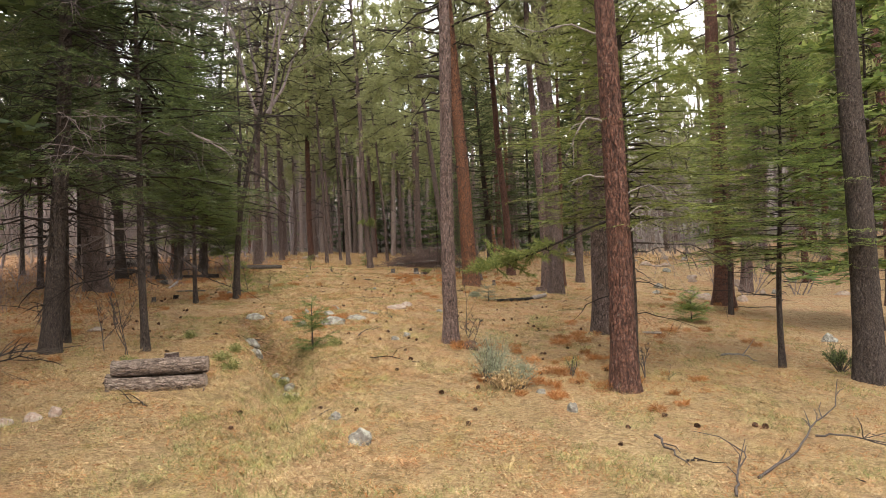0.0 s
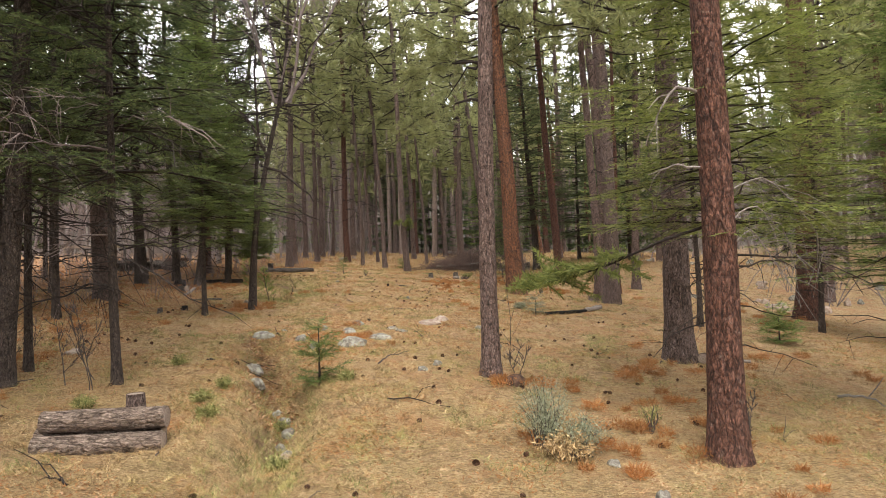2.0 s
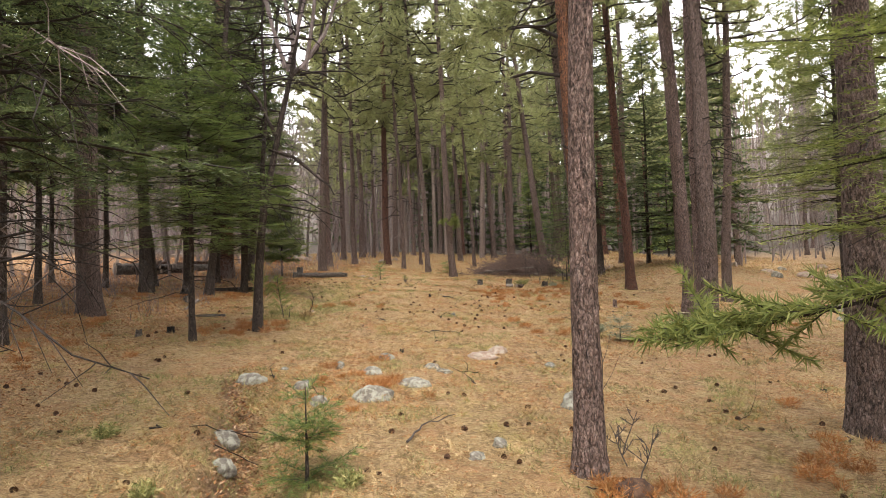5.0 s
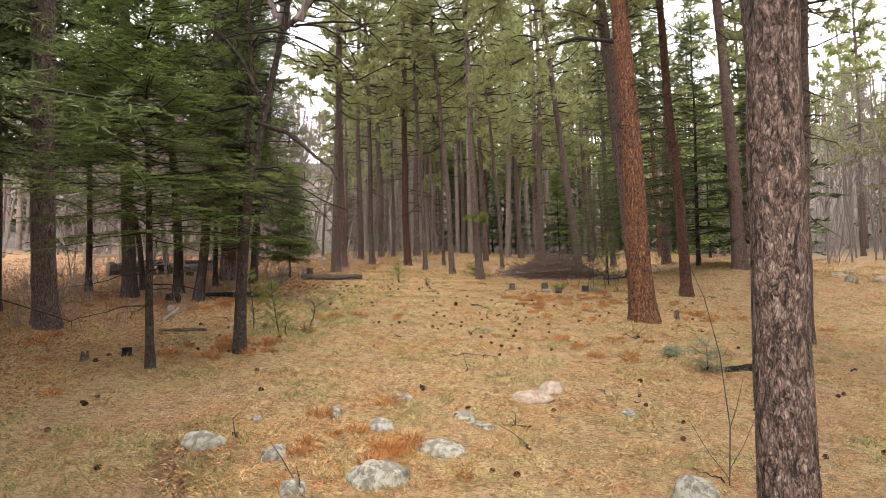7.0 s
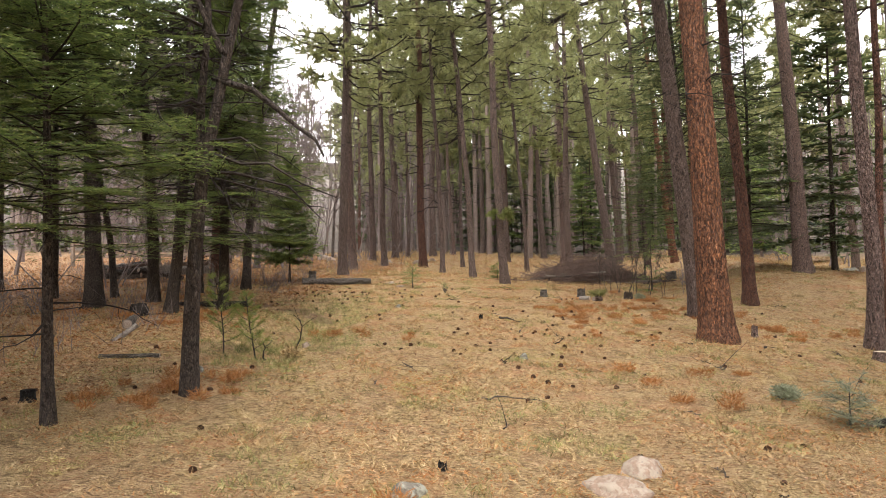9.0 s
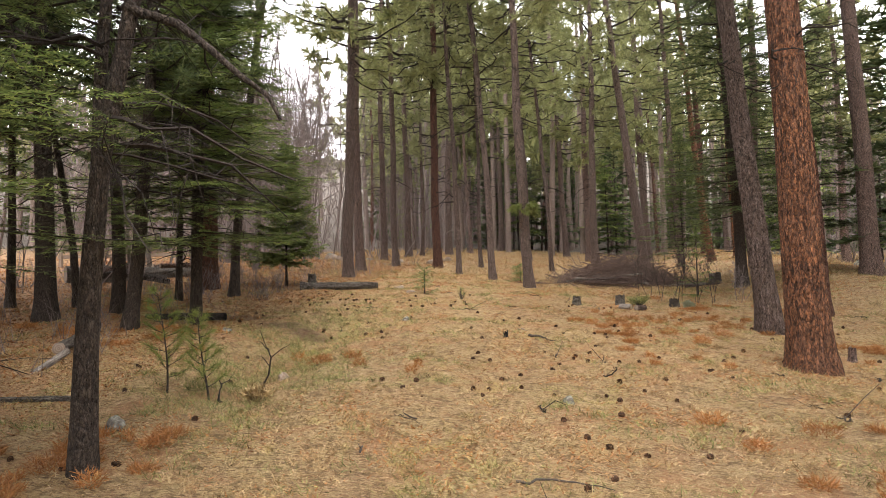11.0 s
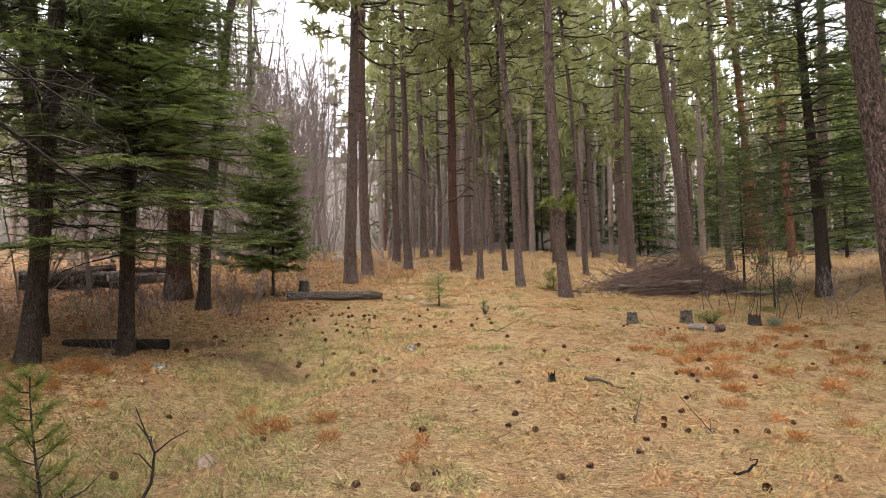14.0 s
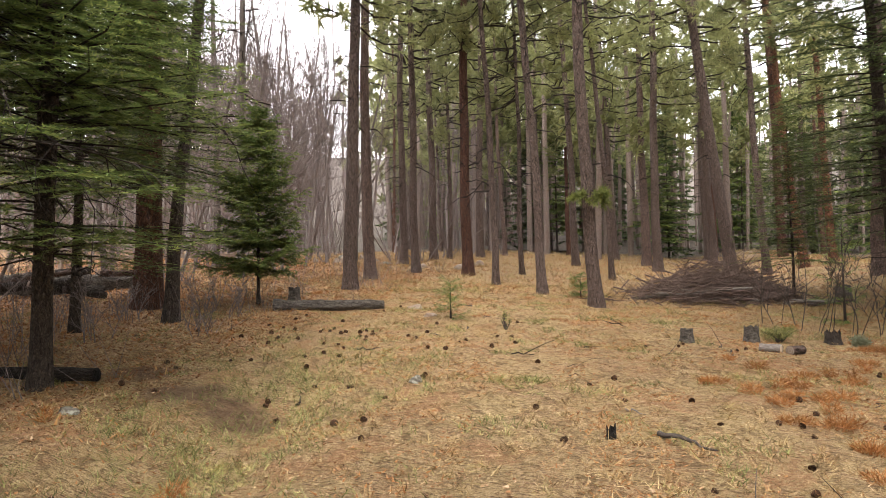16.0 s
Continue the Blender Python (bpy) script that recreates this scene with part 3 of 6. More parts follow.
def bare_tree(h, seed, r=0.06, stems=1, limbs=16, wide=0.35, fine=6, raw=False):
    """A leafless tree or tall shrub, branching three times."""
    rng = np.random.default_rng(seed)
    wood = Buf()

    def grow(p, d, ln, rad, level):
        n = 6 if level == 0 else 4
        pts, dd = [p], d
        for _ in range(n):
            dd = unit(dd + rng.normal(0, 0.10 + 0.05 * level, 3) + [0, 0, 0.05])
            pts.append(pts[-1] + dd * ln / n)
        pts = np.array(pts)
        wood.tube(pts, np.linspace(rad, rad * 0.3, n + 1), 5 if level == 0 else 3)
        if level == 2:
            m = 6
            s = rng.uniform(0.1, 1, m)
            q = np.stack([np.interp(s, np.linspace(0, 1, n + 1), pts[:, c]) for c in range(3)], 1)
            tw = unit(dd + rng.normal(0, 0.6, (m, 3)))
            wood.blades(q, tw, unit(np.cross(tw, rng.normal(0, 1, (m, 3)))), h * rng.uniform(0.03, 0.08, m), 0.0016 * h)
            return
        for _ in range(limbs if level == 0 else (fine if stems == 1 else 4)):
            s = rng.uniform(0.25 if level == 0 else 0.15, 0.98)
            q = np.array([np.interp(s, np.linspace(0, 1, n + 1), pts[:, c]) for c in range(3)])
            side = unit(rng.normal(0, 1, 3) * [1, 1, 0.25])
            nd = unit(dd * rng.uniform(0.5, 1.2) + side * rng.uniform(0.6, 1.2) + [0, 0, 0.25])
            grow(q, nd, ln * (1.1 - 0.7 * s) * rng.uniform(0.3, 0.6), max(0.005, rad * 0.45 * (1.1 - s)), level + 1)

    for _ in range(stems):
        tilt = rng.normal(0, wide if stems > 1 else 0.08, 2)
        grow(np.array([*rng.normal(0, 0.12 * (stems > 1), 2), -0.1]), unit(np.array([*tilt, 1.0])), h * rng.uniform(0.75, 1.0), r * rng.uniform(0.6, 1), 0)
    return wood if raw else wood.mesh("stem")


PINES = [pine_crown(13, 2.5, 11 + i, 74, 12, 18, 0.23, 0.022) for i in range(4)]
FAR_PINES = [pine_crown(12, 2.4, 31 + i, 40, 8, 9, 0.42, 0.085) for i in range(4)]
FIRS = [fir_crown(9, 1.75, 51 + i, 0.225, 0.028, 0.062, 0.0145) for i in range(3)]
FAR_FIRS = [fir_crown(9, 1.9, 61 + i, 0.62, 0.15, 0.28, 0.12, 0.45) for i in range(3)]
SNAGS = [dead_limbs(0, 5, 26, 1.3, 71 + i) for i in range(4)]
FAR_SNAGS = [dead_limbs(0, 5, 16, 1.2, 75 + i, twigs=1.5) for i in range(4)]
BARE = [bare_tree(8, 81 + i, 0.07) for i in range(4)]
THICKET = [bare_tree(4.5, 91 + i, 0.03, 6, 5) for i in range(3)]


def wood_parts(tree, pair, z0, scale, turn, needle, twig=DARK_TWIG):
    m = pose(0, 0, z0, 0, 0, turn) @ Matrix.Diagonal((scale[0], scale[0], scale[1], 1))
    for name, data, mat in (("crown", pair[0], needle), ("bough_wood", pair[1], twig)):
        ob = tagged(part(name, data, mat, tree), kind="stuff")
        ob.matrix_basis = m
        if ob.data.materials[0] != mat:
            ob.material_slots[0].link = "OBJECT"
            ob.material_slots[0].material = mat


def dress(ob, mat):
    if ob.data.materials[0] != mat:
        ob.material_slots[0].link = "OBJECT"
        ob.material_slots[0].material = mat


SEED = [100]


def pine(x, y, d, lean=0.0, back=0.0, h=19.0, z0=6.0, bark=BARK_GREY, kind=None, near=False, snags=True, snag0=2.2, wide=1.0,
         label="tall ponderosa pine with plated grey-brown bark", needle=PINE_NEEDLE, group="pines of the wood"):
    """A pine: a long trunk, dead snags below, the crown above."""
    SEED[0] += 1
    s = SEED[0]
    rng = random.Random(s)
    kind_far = kind is FAR_PINES
    tree = thing("pine_tree", label, "tree", at(x, y) @ pose(0, 0, 0, back, lean, 0), group)
    sides, rings = (44, 130) if near else (8, 14) if kind_far else (14, 26)
    part("trunk", trunk_mesh(h if not near else min(h, 16), d / 2, s, sides, rings, sway=0.018 if near else 0.045), bark, tree)
    pair = (kind or PINES)[s % 4]
    wood_parts(tree, pair, z0, (wide * rng.uniform(0.85, 1.1), (h - z0 + 0.6) / 13), rng.uniform(0, 360), needle)
    if snags:
        ob = tagged(part("deadwood", (FAR_SNAGS if kind_far else SNAGS)[s % 4], DARK_TWIG, tree), kind="stuff")
        ob.matrix_basis = pose(0, 0, snag0, 0, 0, rng.uniform(0, 360)) @ Matrix.Diagonal((0.8, 0.8, (z0 + 1.5 - snag0) / 5, 1))
    return tree


def fir(x, y, d, lean=0.0, h=10.0, z0=1.8, reach=1.0, pairs=None, needle=FIR_NEEDLE, bark=BARK_DARK, snag0=0.7, snags=True, turn=None,
        label="dark green fir with flat drooping boughs", group="firs of the wood", rings=24):
    SEED[0] += 1
    s = SEED[0]
    rng = random.Random(s)
    kind_far = pairs is FAR_FIRS
    tree = thing("fir_tree", label, "tree", at(x, y) @ pose(0, 0, 0, 0, lean, 0), group)
    part("trunk", trunk_mesh(h, d / 2, s, 14, rings, 0.3, sway=0.03, top=0.08), bark, tree)
    pair = (pairs or FIRS)[s % 3]
    wood_parts(tree, pair, z0, (reach, (h - z0 + 0.2) / 9), rng.uniform(0, 360) if turn is None else turn, needle)
    if snags and z0 > 1.2:
        ob = tagged(part("deadwood", (FAR_SNAGS if kind_far else SNAGS)[s % 4], DARK_TWIG, tree), kind="stuff")
        ob.matrix_basis = pose(0, 0, snag0, 0, 0, rng.uniform(0, 360)) @ Matrix.Diagonal((0.8, 0.8, (z0 + 1.2 - snag0) / 5, 1))
    return tree


def leafless(x, y, scale, data, mat=GREY_SHRUB, lean=0.0, label="leafless grey tree with fine bare branches", group="leafless trees behind the pines", name="bare_tree"):
    SEED[0] += 1
    tree = thing(name, label, "tree" if name == "bare_tree" else "shrub", at(x, y) @ pose(0, 0, 0, 0, lean, 0), group)
    ob = tagged(part("stem", data, mat, tree), kind="stuff")
    ob.matrix_basis = pose(0, 0, 0, 0, 0, random.Random(SEED[0]).uniform(0, 360)) @ Matrix.Diagonal((scale, scale, scale, 1))
    dress(ob, mat)
    return tree


# the pines beside the open strip
GREY_LABEL = "slender ponderosa pine with scaly grey-brown bark and snags"
RED_LABEL = "ponderosa pine with reddish-brown plated bark"
pine(0.082, 9.97, 0.222, 1.0, h=17, z0=8.0, wide=0.6, bark=BARK_GREY, near=True, kind=FAR_PINES, label="straight ponderosa pine with scaly grey bark beside a fresh earth mound", snag0=3.6)
pine(2.00, 7.46, 0.29, -0.3, h=17, z0=7.5, wide=0.75, bark=BARK_RED, near=True, kind=FAR_PINES, label="thick ponderosa pine with deeply plated red-brown bark", snags=False)
pine(2.79, 11.59, 0.38, -0.3, h=18, z0=4.2, bark=BARK_BROWN, near=True, label="stout dark-barked pine with a sawn branch stub at its foot", snag0=2.0)
pine(7.79, 18.52, 0.55, 0.9, h=21, z0=6.0, bark=BARK_RED, kind=FAR_PINES, label=RED_LABEL)
pine(0.87, 20.13, 0.46, -2.6, h=20, z0=6.6, bark=BARK_ORANGE, near=True, label="large ponderosa pine with orange-red plated lower bark", snag0=3.2, wide=1.15)
pine(1.17, 23.09, 0.36, -5.6, h=19, z0=6.4, bark=BARK_BROWN, near=True, label="leaning ponderosa pine with dark brown bark", snag0=3.2)
pine(3.26, 19.64, 0.33, -0.2, h=18, z0=7.5, bark=BARK_GREY, near=True, kind=FAR_PINES, label=GREY_LABEL, snags=False)
pine(3.18, 20.63, 0.25, -1.3, h=18, z0=7.5, bark=BARK_GREY, kind=FAR_PINES, label=GREY_LABEL, snags=False)
pine(2.60, 25.30, 0.29, -2.8, h=18, z0=7.5, bark=BARK_RED, label=RED_LABEL, snag0=4)
pine(5.05, 29.6, 0.44, -2.3, h=20, z0=8.0, bark=BARK_GREY, label=GREY_LABEL, snag0=4)
pine(4.07, 22.44, 0.15, 0.4, h=16, z0=8.0, bark=BARK_RED, label=RED_LABEL, snag0=4)
pine(5.49, 8.59, 0.35, -0.4, h=17, z0=5.2, bark=BARK_DARK, near=True, kind=FAR_PINES, label="dark pine with a broad flared root foot", snag0=2.4)
pine(3.30, 19.4, 0.40, 0.0, h=18, z0=6.5, bark=BARK_BROWN, label=RED_LABEL, snag0=3)
pine(10.6, 23.3, 0.39, 0.3, h=18, z0=6, bark=BARK_GREY, label=GREY_LABEL)
pine(4.9, 23.8, 0.27, 2.0, h=17, z0=6, bark=BARK_BROWN, label=GREY_LABEL)

# the pines of the stand ahead
pine(-8.06, 29.07, 0.29, 1.4, h=19, z0=5.6, bark=BARK_BROWN, near=True, label=GREY_LABEL, snag0=3.4)
pine(-9.94, 38.4, 0.28, 0.1, h=19, z0=6, bark=BARK_BROWN, label=GREY_LABEL)
pine(-8.17, 34.1, 0.24, -0.8, h=19, z0=6, bark=BARK_BROWN, label=GREY_LABEL)
pine(-10.1, 43.0, 0.34, -1.1, h=20, z0=6, bark=BARK_BROWN, label=GREY_LABEL)
pine(-6.73, 34.35, 0.31, -0.3, h=20, z0=6.5, bark=BARK_RED, label=RED_LABEL)
pine(-9.65, 44.0, 0.20, 0.1, h=16, z0=5, bark=BARK_BROWN, label=GREY_LABEL)
pine(-8.9, 46.9, 0.38, 0.6, h=20, z0=7, bark=BARK_BROWN, label=GREY_LABEL)
pine(-5.49, 31.75, 0.17, -1.8, h=17, z0=6.5, bark=BARK_BROWN, label=GREY_LABEL)
pine(-4.17, 29.88, 0.20, -3.5, h=17, z0=7, bark=BARK_BROWN, label="slim pine with a charred foot and grey bark", snag0=3.0)
pine(-5.33, 35.05, 0.15, -0.8, h=14, z0=5, bark=BARK_BROWN, label=GREY_LABEL)
pine(-3.05, 28.43, 0.25, -2.5, h=17, z0=6.5, bark=BARK_BROWN, label="pine with a low tuft of yellow-green needles", snag0=3.0)
pine(-2.82, 34.7, 0.16, -3.8, h=15, z0=6, bark=BARK_BROWN, label=GREY_LABEL)
pine(-4.22, 41.8, 0.28, -2.0, h=18, z0=6, bark=BARK_BROWN, label=GREY_LABEL)
pine(-2.75, 50.0, 0.35, -3.0, h=19, z0=6, bark=BARK_BROWN, label=GREY_LABEL)
pine(-1.30, 41.0, 0.33, 0.0, h=19, z0=6, bark=BARK_BROWN, label=GREY_LABEL)
pine(0.30, 35.4, 0.34, -6.4, h=19, z0=6.5, bark=BARK_BROWN, near=True, label="leaning dark pine behind the brush pile", snag0=3.0)
pine(2.10, 55.0, 0.38, -1.9, h=19, z0=6, bark=BARK_BROWN, label=GREY_LABEL)
pine(2.10, 40.2, 0.27, -3.0, h=19, z0=7, bark=BARK_BROWN, label=GREY_LABEL)
pine(3.30, 40.6, 0.30, -5.7, h=18, z0=7.5, bark=BARK_ORANGE, label="pine with bright orange upper bark")
pine(4.60, 42.0, 0.28, -3.0, h=18, z0=7.5, bark=BARK_ORANGE, label="pine with bright orange upper bark")

# the dark trees on the shaded side
SPRUCE_LABEL = "dark spruce with dense dead lower branches"
fir(-4.09, 9.05, 0.105, -0.3, h=11, z0=2.3, reach=0.9, needle=DARK_FIR, label=SPRUCE_LABEL, snag0=0.9)
fir(-5.21, 8.74, 0.23, 3.0, h=14, z0=5.0, reach=0.85, needle=DARK_FIR, label="large dark spruce with crooked dead lower limbs", snag0=0.9)
fir(-5.33, 9.34, 0.10, -0.1, h=9, z0=4.2, reach=0.6, needle=DARK_FIR, label=SPRUCE_LABEL)
fir(-5.31, 14.26, 0.10, -1.2, h=5.5, z0=1.5, reach=0.88, needle=FIR_NEEDLE, label="young fir with spreading green boughs above a bare stem")
fir(-7.41, 20.71, 0.15, 1.1, h=7.0, z0=1.1, reach=1.15, needle=FIR_NEEDLE, label="dense dark green fir with boughs near the ground")
fir(-10.4, 26.05, 0.14, 0.3, h=11, z0=2.3, reach=0.8, needle=DARK_FIR, label="dense dark green spire-shaped fir")
fir(-7.36, 20.76, 0.09, 2.4, h=8, z0=2.2, reach=0.8, needle=FIR_NEEDLE, label="dense dark green fir with boughs near the ground")
fir(-9.2, 23.0, 0.13, 0.0, h=10, z0=1.9, reach=0.95, needle=DARK_FIR, label="dense dark green fir with boughs near the ground")
fir(-7.7, 13.4, 0.14, 0.0, h=12, z0=2.4, reach=1.0, needle=DARK_FIR, label=SPRUCE_LABEL)
fir(-9.8, 12.6, 0.18, 0.0, h=13, z0=2.6, reach=1.2, needle=DARK_FIR, pairs=FAR_FIRS, label=SPRUCE_LABEL)
for x, y, h, z0 in ((-11.2, 13.6, 11, 2.8), (-12.6, 16.5, 12, 3.2), (-11.0, 18.2, 11, 3.2), (-13.5, 19.6, 12, 3.0), (-12.0, 22.0, 11, 3.4), (-14.8, 23.5, 12, 3.2), (-10.9, 10.8, 12, 2.6)):
    fir(x, y, 0.16, 0.0, h=h, z0=z0, reach=1.0, needle=DARK_FIR, pairs=FAR_FIRS, label=SPRUCE_LABEL)
# next three spruces: unseen, added to shade the left trees and ground
fir(-4.7, 2.2, 0.16, 0.0, h=13, z0=2.6, reach=0.95, needle=DARK_FIR, pairs=FAR_FIRS, label=SPRUCE_LABEL)
fir(-6.1, 4.6, 0.16, 0.0, h=12, z0=1.8, reach=1.0, needle=DARK_FIR, pairs=FAR_FIRS, label=SPRUCE_LABEL)
fir(-7.6, 5.4, 0.16, 0.0, h=12, z0=2.0, reach=1.05, needle=DARK_FIR, pairs=FAR_FIRS, label=SPRUCE_LABEL)
fir(-7.0, 7.4, 0.16, 0.0, h=12, z0=2.6, reach=1.1, needle=DARK_FIR, pairs=FAR_FIRS, label=SPRUCE_LABEL)
pine(-8.94, 16.96, 0.36, -2.0, h=18, z0=6, bark=BARK_BROWN, label=GREY_LABEL, snag0=1.5)
pine(-8.41, 16.39, 0.32, -1.4, h=18, z0=6, bark=BARK_BROWN, label=GREY_LABEL, snag0=1.5)
pine(-9.25, 21.4, 0.22, -2.0, h=13, z0=3.4, needle=DARK_FIR, bark=BARK_DARK, label=GREY_LABEL, snag0=1.5)
pine(-7.96, 19.95, 0.20, 5.0, h=12, z0=3.4, needle=DARK_FIR, bark=BARK_DARK, label="leaning dark-barked tree with bare lower limbs", snag0=1.2)
pine(-9.95, 20.63, 0.31, -1.3, h=14, z0=3.4, needle=DARK_FIR, bark=BARK_DARK, label=GREY_LABEL, snag0=1.5)
pine(-10.39, 21.8, 0.14, -10.0, h=9, z0=4.5, bark=BARK_DARK, label="leaning dark-barked tree with bare lower limbs", snag0=1.5)
pine(-8.8, 24.3, 0.20, 6.5, h=13, z0=8, bark=BARK_DARK, label="leaning dark-barked tree with bare lower limbs", snag0=2)
pine(-10.15, 25.5, 0.44, -0.5, h=20, z0=7, bark=BARK_RED, label=RED_LABEL, snag0=2.5)
pine(-14.8, 34.5, 0.22, -0.6, h=16, z0=9, bark=BARK_PALE, label=GREY_LABEL, snag0=3)
pine(-11.93, 31.2, 0.21, 1.1, h=16, z0=8, bark=BARK_PALE, label=GREY_LABEL, snag0=3)

# firs on the sunny side
fir(2.42, 8.6, 0.12, 0.3, h=8, z0=1.9, reach=0.9, needle=BRIGHT_FIR, label="yellow-green fir with long low boughs behind a thick pine")
fir(4.68, 9.25, 0.09, 2.5, h=5.4, z0=1.5, reach=0.75, needle=FIR_NEEDLE, label="slender young fir with dark green boughs")
fir(2.2, 29.9, 0.30, -2.5, h=11, z0=1.9, reach=1.35, needle=DARK_FIR, label="tall dark fir with a bare stem foot")
fir(4.2, 31.5, 0.16, 0.0, h=9, z0=1.0, reach=1.1, needle=DARK_FIR, label="dark green fir with tiers to the ground")
fir(6.2, 30.5, 0.16, 0.0, h=9, z0=1.0, reach=1.1, needle=DARK_FIR, pairs=FAR_FIRS, label="dark green fir with tiers to the ground")
fir(1.2, 33.0, 0.07, 0.0, h=4.4, z0=0.8, reach=0.75, needle=FIR_NEEDLE, label="young green fir beside the brush pile", snags=False)
fir(6.9, 16.0, 0.12, 0.0, h=6.5, z0=1.4, reach=0.75, needle=BRIGHT_FIR, label="yellow-green fir with long low boughs")
fir(9.5, 14.5, 0.15, 0.0, h=9, z0=1.5, reach=1.2, needle=FIR_NEEDLE, pairs=FAR_FIRS, label="dark green fir with tiers to the ground")
fir(4.3, 15.5, 0.12, 0.0, h=7.0, z0=2.4, reach=0.8, needle=BRIGHT_FIR, label="yellow-green fir with long low boughs")


def bare_gap(x, y):
    """The open strips with few conifers: one between the dark firs and the pine stand, one towards the bright slope."""
    dx, dy = x + 9.5, y - 30.0
    along, across = -0.42 * dx + 0.907 * dy, 0.907 * dx + 0.42 * dy
    a = math.degrees(math.atan2(x + 0.6, y - 6.6))
    if 18.5 < a < 31 and math.hypot(x + 0.6, y - 6.6) > 17 and (int(x * 7) + int(y * 5)) % 4:
        return True
    return along > 1 and -5.5 - 0.12 * along < across < 1.2 + 0.12 * along


# the far wood: spaced at random, clear of the open strip
def far_wood():
    rng = random.Random(5)
    taken = [(o.location.x, o.location.y) for o in bpy.data.objects if o.name.startswith(("pine_tree", "fir_tree"))]

    def free(x, y, gap, tall=True):
        if tall and bare_gap(x, y):
            return False
        if any((x - a) ** 2 + (y - b) ** 2 < gap * gap for a, b in taken):
            return False
        taken.append((x, y))
        return True

    count = 0
    while count < 95:
        x, y = rng.uniform(-34, 46), rng.uniform(30, 92)
        if abs(x + 0.12 * y) < 4.5 and y < 44 or x < -9 - 0.05 * y and y < 52 or not free(x, y, 2.3):
            continue
        bark = rng.choice([BARK_BROWN, BARK_BROWN, BARK_GREY, BARK_RED])
        pine(x, y, rng.uniform(0.2, 0.42), rng.uniform(-2.5, 1.5), h=rng.uniform(14, 20), z0=rng.uniform(4.5, 7.5), bark=bark, kind=FAR_PINES,
             label="tall pine in the shaded far stand", snag0=2.0)
        count += 1
    count = 0
    while count < 22:
        x, y = rng.uniform(-24, 34), rng.uniform(36, 80)
        if abs(x + 0.12 * y) < 2.5 and y < 46 or x < -8 - 0.08 * y and y < 46 or not free(x, y, 1.8):
            continue
        fir(x, y, 0.14, rng.uniform(-1, 1), h=rng.uniform(6, 11), z0=rng.uniform(0.6, 1.6), pairs=FAR_FIRS, needle=rng.choice([DARK_FIR, FIR_NEEDLE]),
            label="dark green fir among the far pines", snags=False)
        count += 1
    count = 0
    while count < 16:
        x, y = rng.uniform(-24, -9), rng.uniform(4, 22)
        if x > -10.5 and y > 9 or not free(x, y, 1.6):
            continue
        pine(x, y, rng.uniform(0.15, 0.32), rng.uniform(-3, 3), h=rng.uniform(12, 17), z0=rng.uniform(3.5, 6.5), bark=BARK_DARK, kind=FAR_PINES,
             label="dark pine in the shaded wood", snag0=1.4)
        count += 1
    count = 0
    while count < 20:
        x, y = rng.uniform(8, 40), rng.uniform(8, 46)
        if x < 11 and y < 30 or not free(x, y, 2.6):
            continue
        pine(x, y, rng.uniform(0.18, 0.36), rng.uniform(-2, 2), h=rng.uniform(13, 18), z0=rng.uniform(4, 7), bark=rng.choice([BARK_GREY, BARK_RED]), kind=FAR_PINES,
             label="tall pine on the bright slope", snag0=2.0)
        count += 1
    for _ in range(90):
        x, y = rng.uniform(-32, -10), rng.uniform(34, 70)
        if _ < 66:
            q = rng.uniform(5, 32)
            x, y = -9.5 - 0.42 * q + rng.uniform(-5, 0.5), 30 + 0.907 * q + rng.uniform(-2, 2)
        if free(x, y, 1.0, False):
            leafless(x, y, rng.uniform(0.8, 1.5), rng.choice(BARE), lean=rng.uniform(-8, 8))
    for _ in range(60):
        x, y = rng.uniform(-27, -11), rng.uniform(22, 44)
        if free(x, y, 0.9, False):
            leafless(x, y, rng.uniform(0.8, 1.5), rng.choice(BARE), rng.choice([GREY_SHRUB, BARK_PALE]), lean=rng.uniform(-7, 7))
    count = 0
    while count < 15:
        y = rng.uniform(18, 40)
        x = 0.5 * (y - 5) + rng.uniform(1.5, 14)
        if not free(x, y, 1.7, False):
            continue
        if count % 4 == 3:
            fir(x, y, 0.15, rng.uniform(-1, 1), h=rng.uniform(6, 10), z0=rng.uniform(0.6, 1.4), pairs=FAR_FIRS, needle=DARK_FIR, label="dark green fir among the far pines", snags=False)
        else:
            pine(x, y, rng.uniform(0.2, 0.4), rng.uniform(-2, 2), h=rng.uniform(13, 18), z0=rng.uniform(3.5, 6.5), bark=rng.choice([BARK_BROWN, BARK_RED]), kind=FAR_PINES,
                 label="tall pine on the bright slope", snag0=1.6)
        count += 1
    for _ in range(44):
        y = rng.uniform(15, 40)
        x = 0.5 * (y - 5) + rng.uniform(1.5, 15)
        if free(x, y, 0.8, False):
            leafless(x, y, rng.uniform(0.4, 0.8), rng.choice(THICKET), rng.choice([GREY_SHRUB, BARK_PALE]), name="bare_shrub", label="leafless grey thicket of many thin stems", group="thickets")
    for _ in range(46):
        x, y = rng.uniform(12, 46), rng.uniform(20, 70)
        if free(x, y, 1.2, False):
            leafless(x, y, rng.uniform(0.6, 1.1), rng.choice(BARE), lean=rng.uniform(-8, 8))
    for _ in range(60):
        x, y = rng.uniform(-30, -8.8), rng.uniform(16, 60)
        if x > -10 and y < 36 or not free(x, y, 0.9, False):
            continue
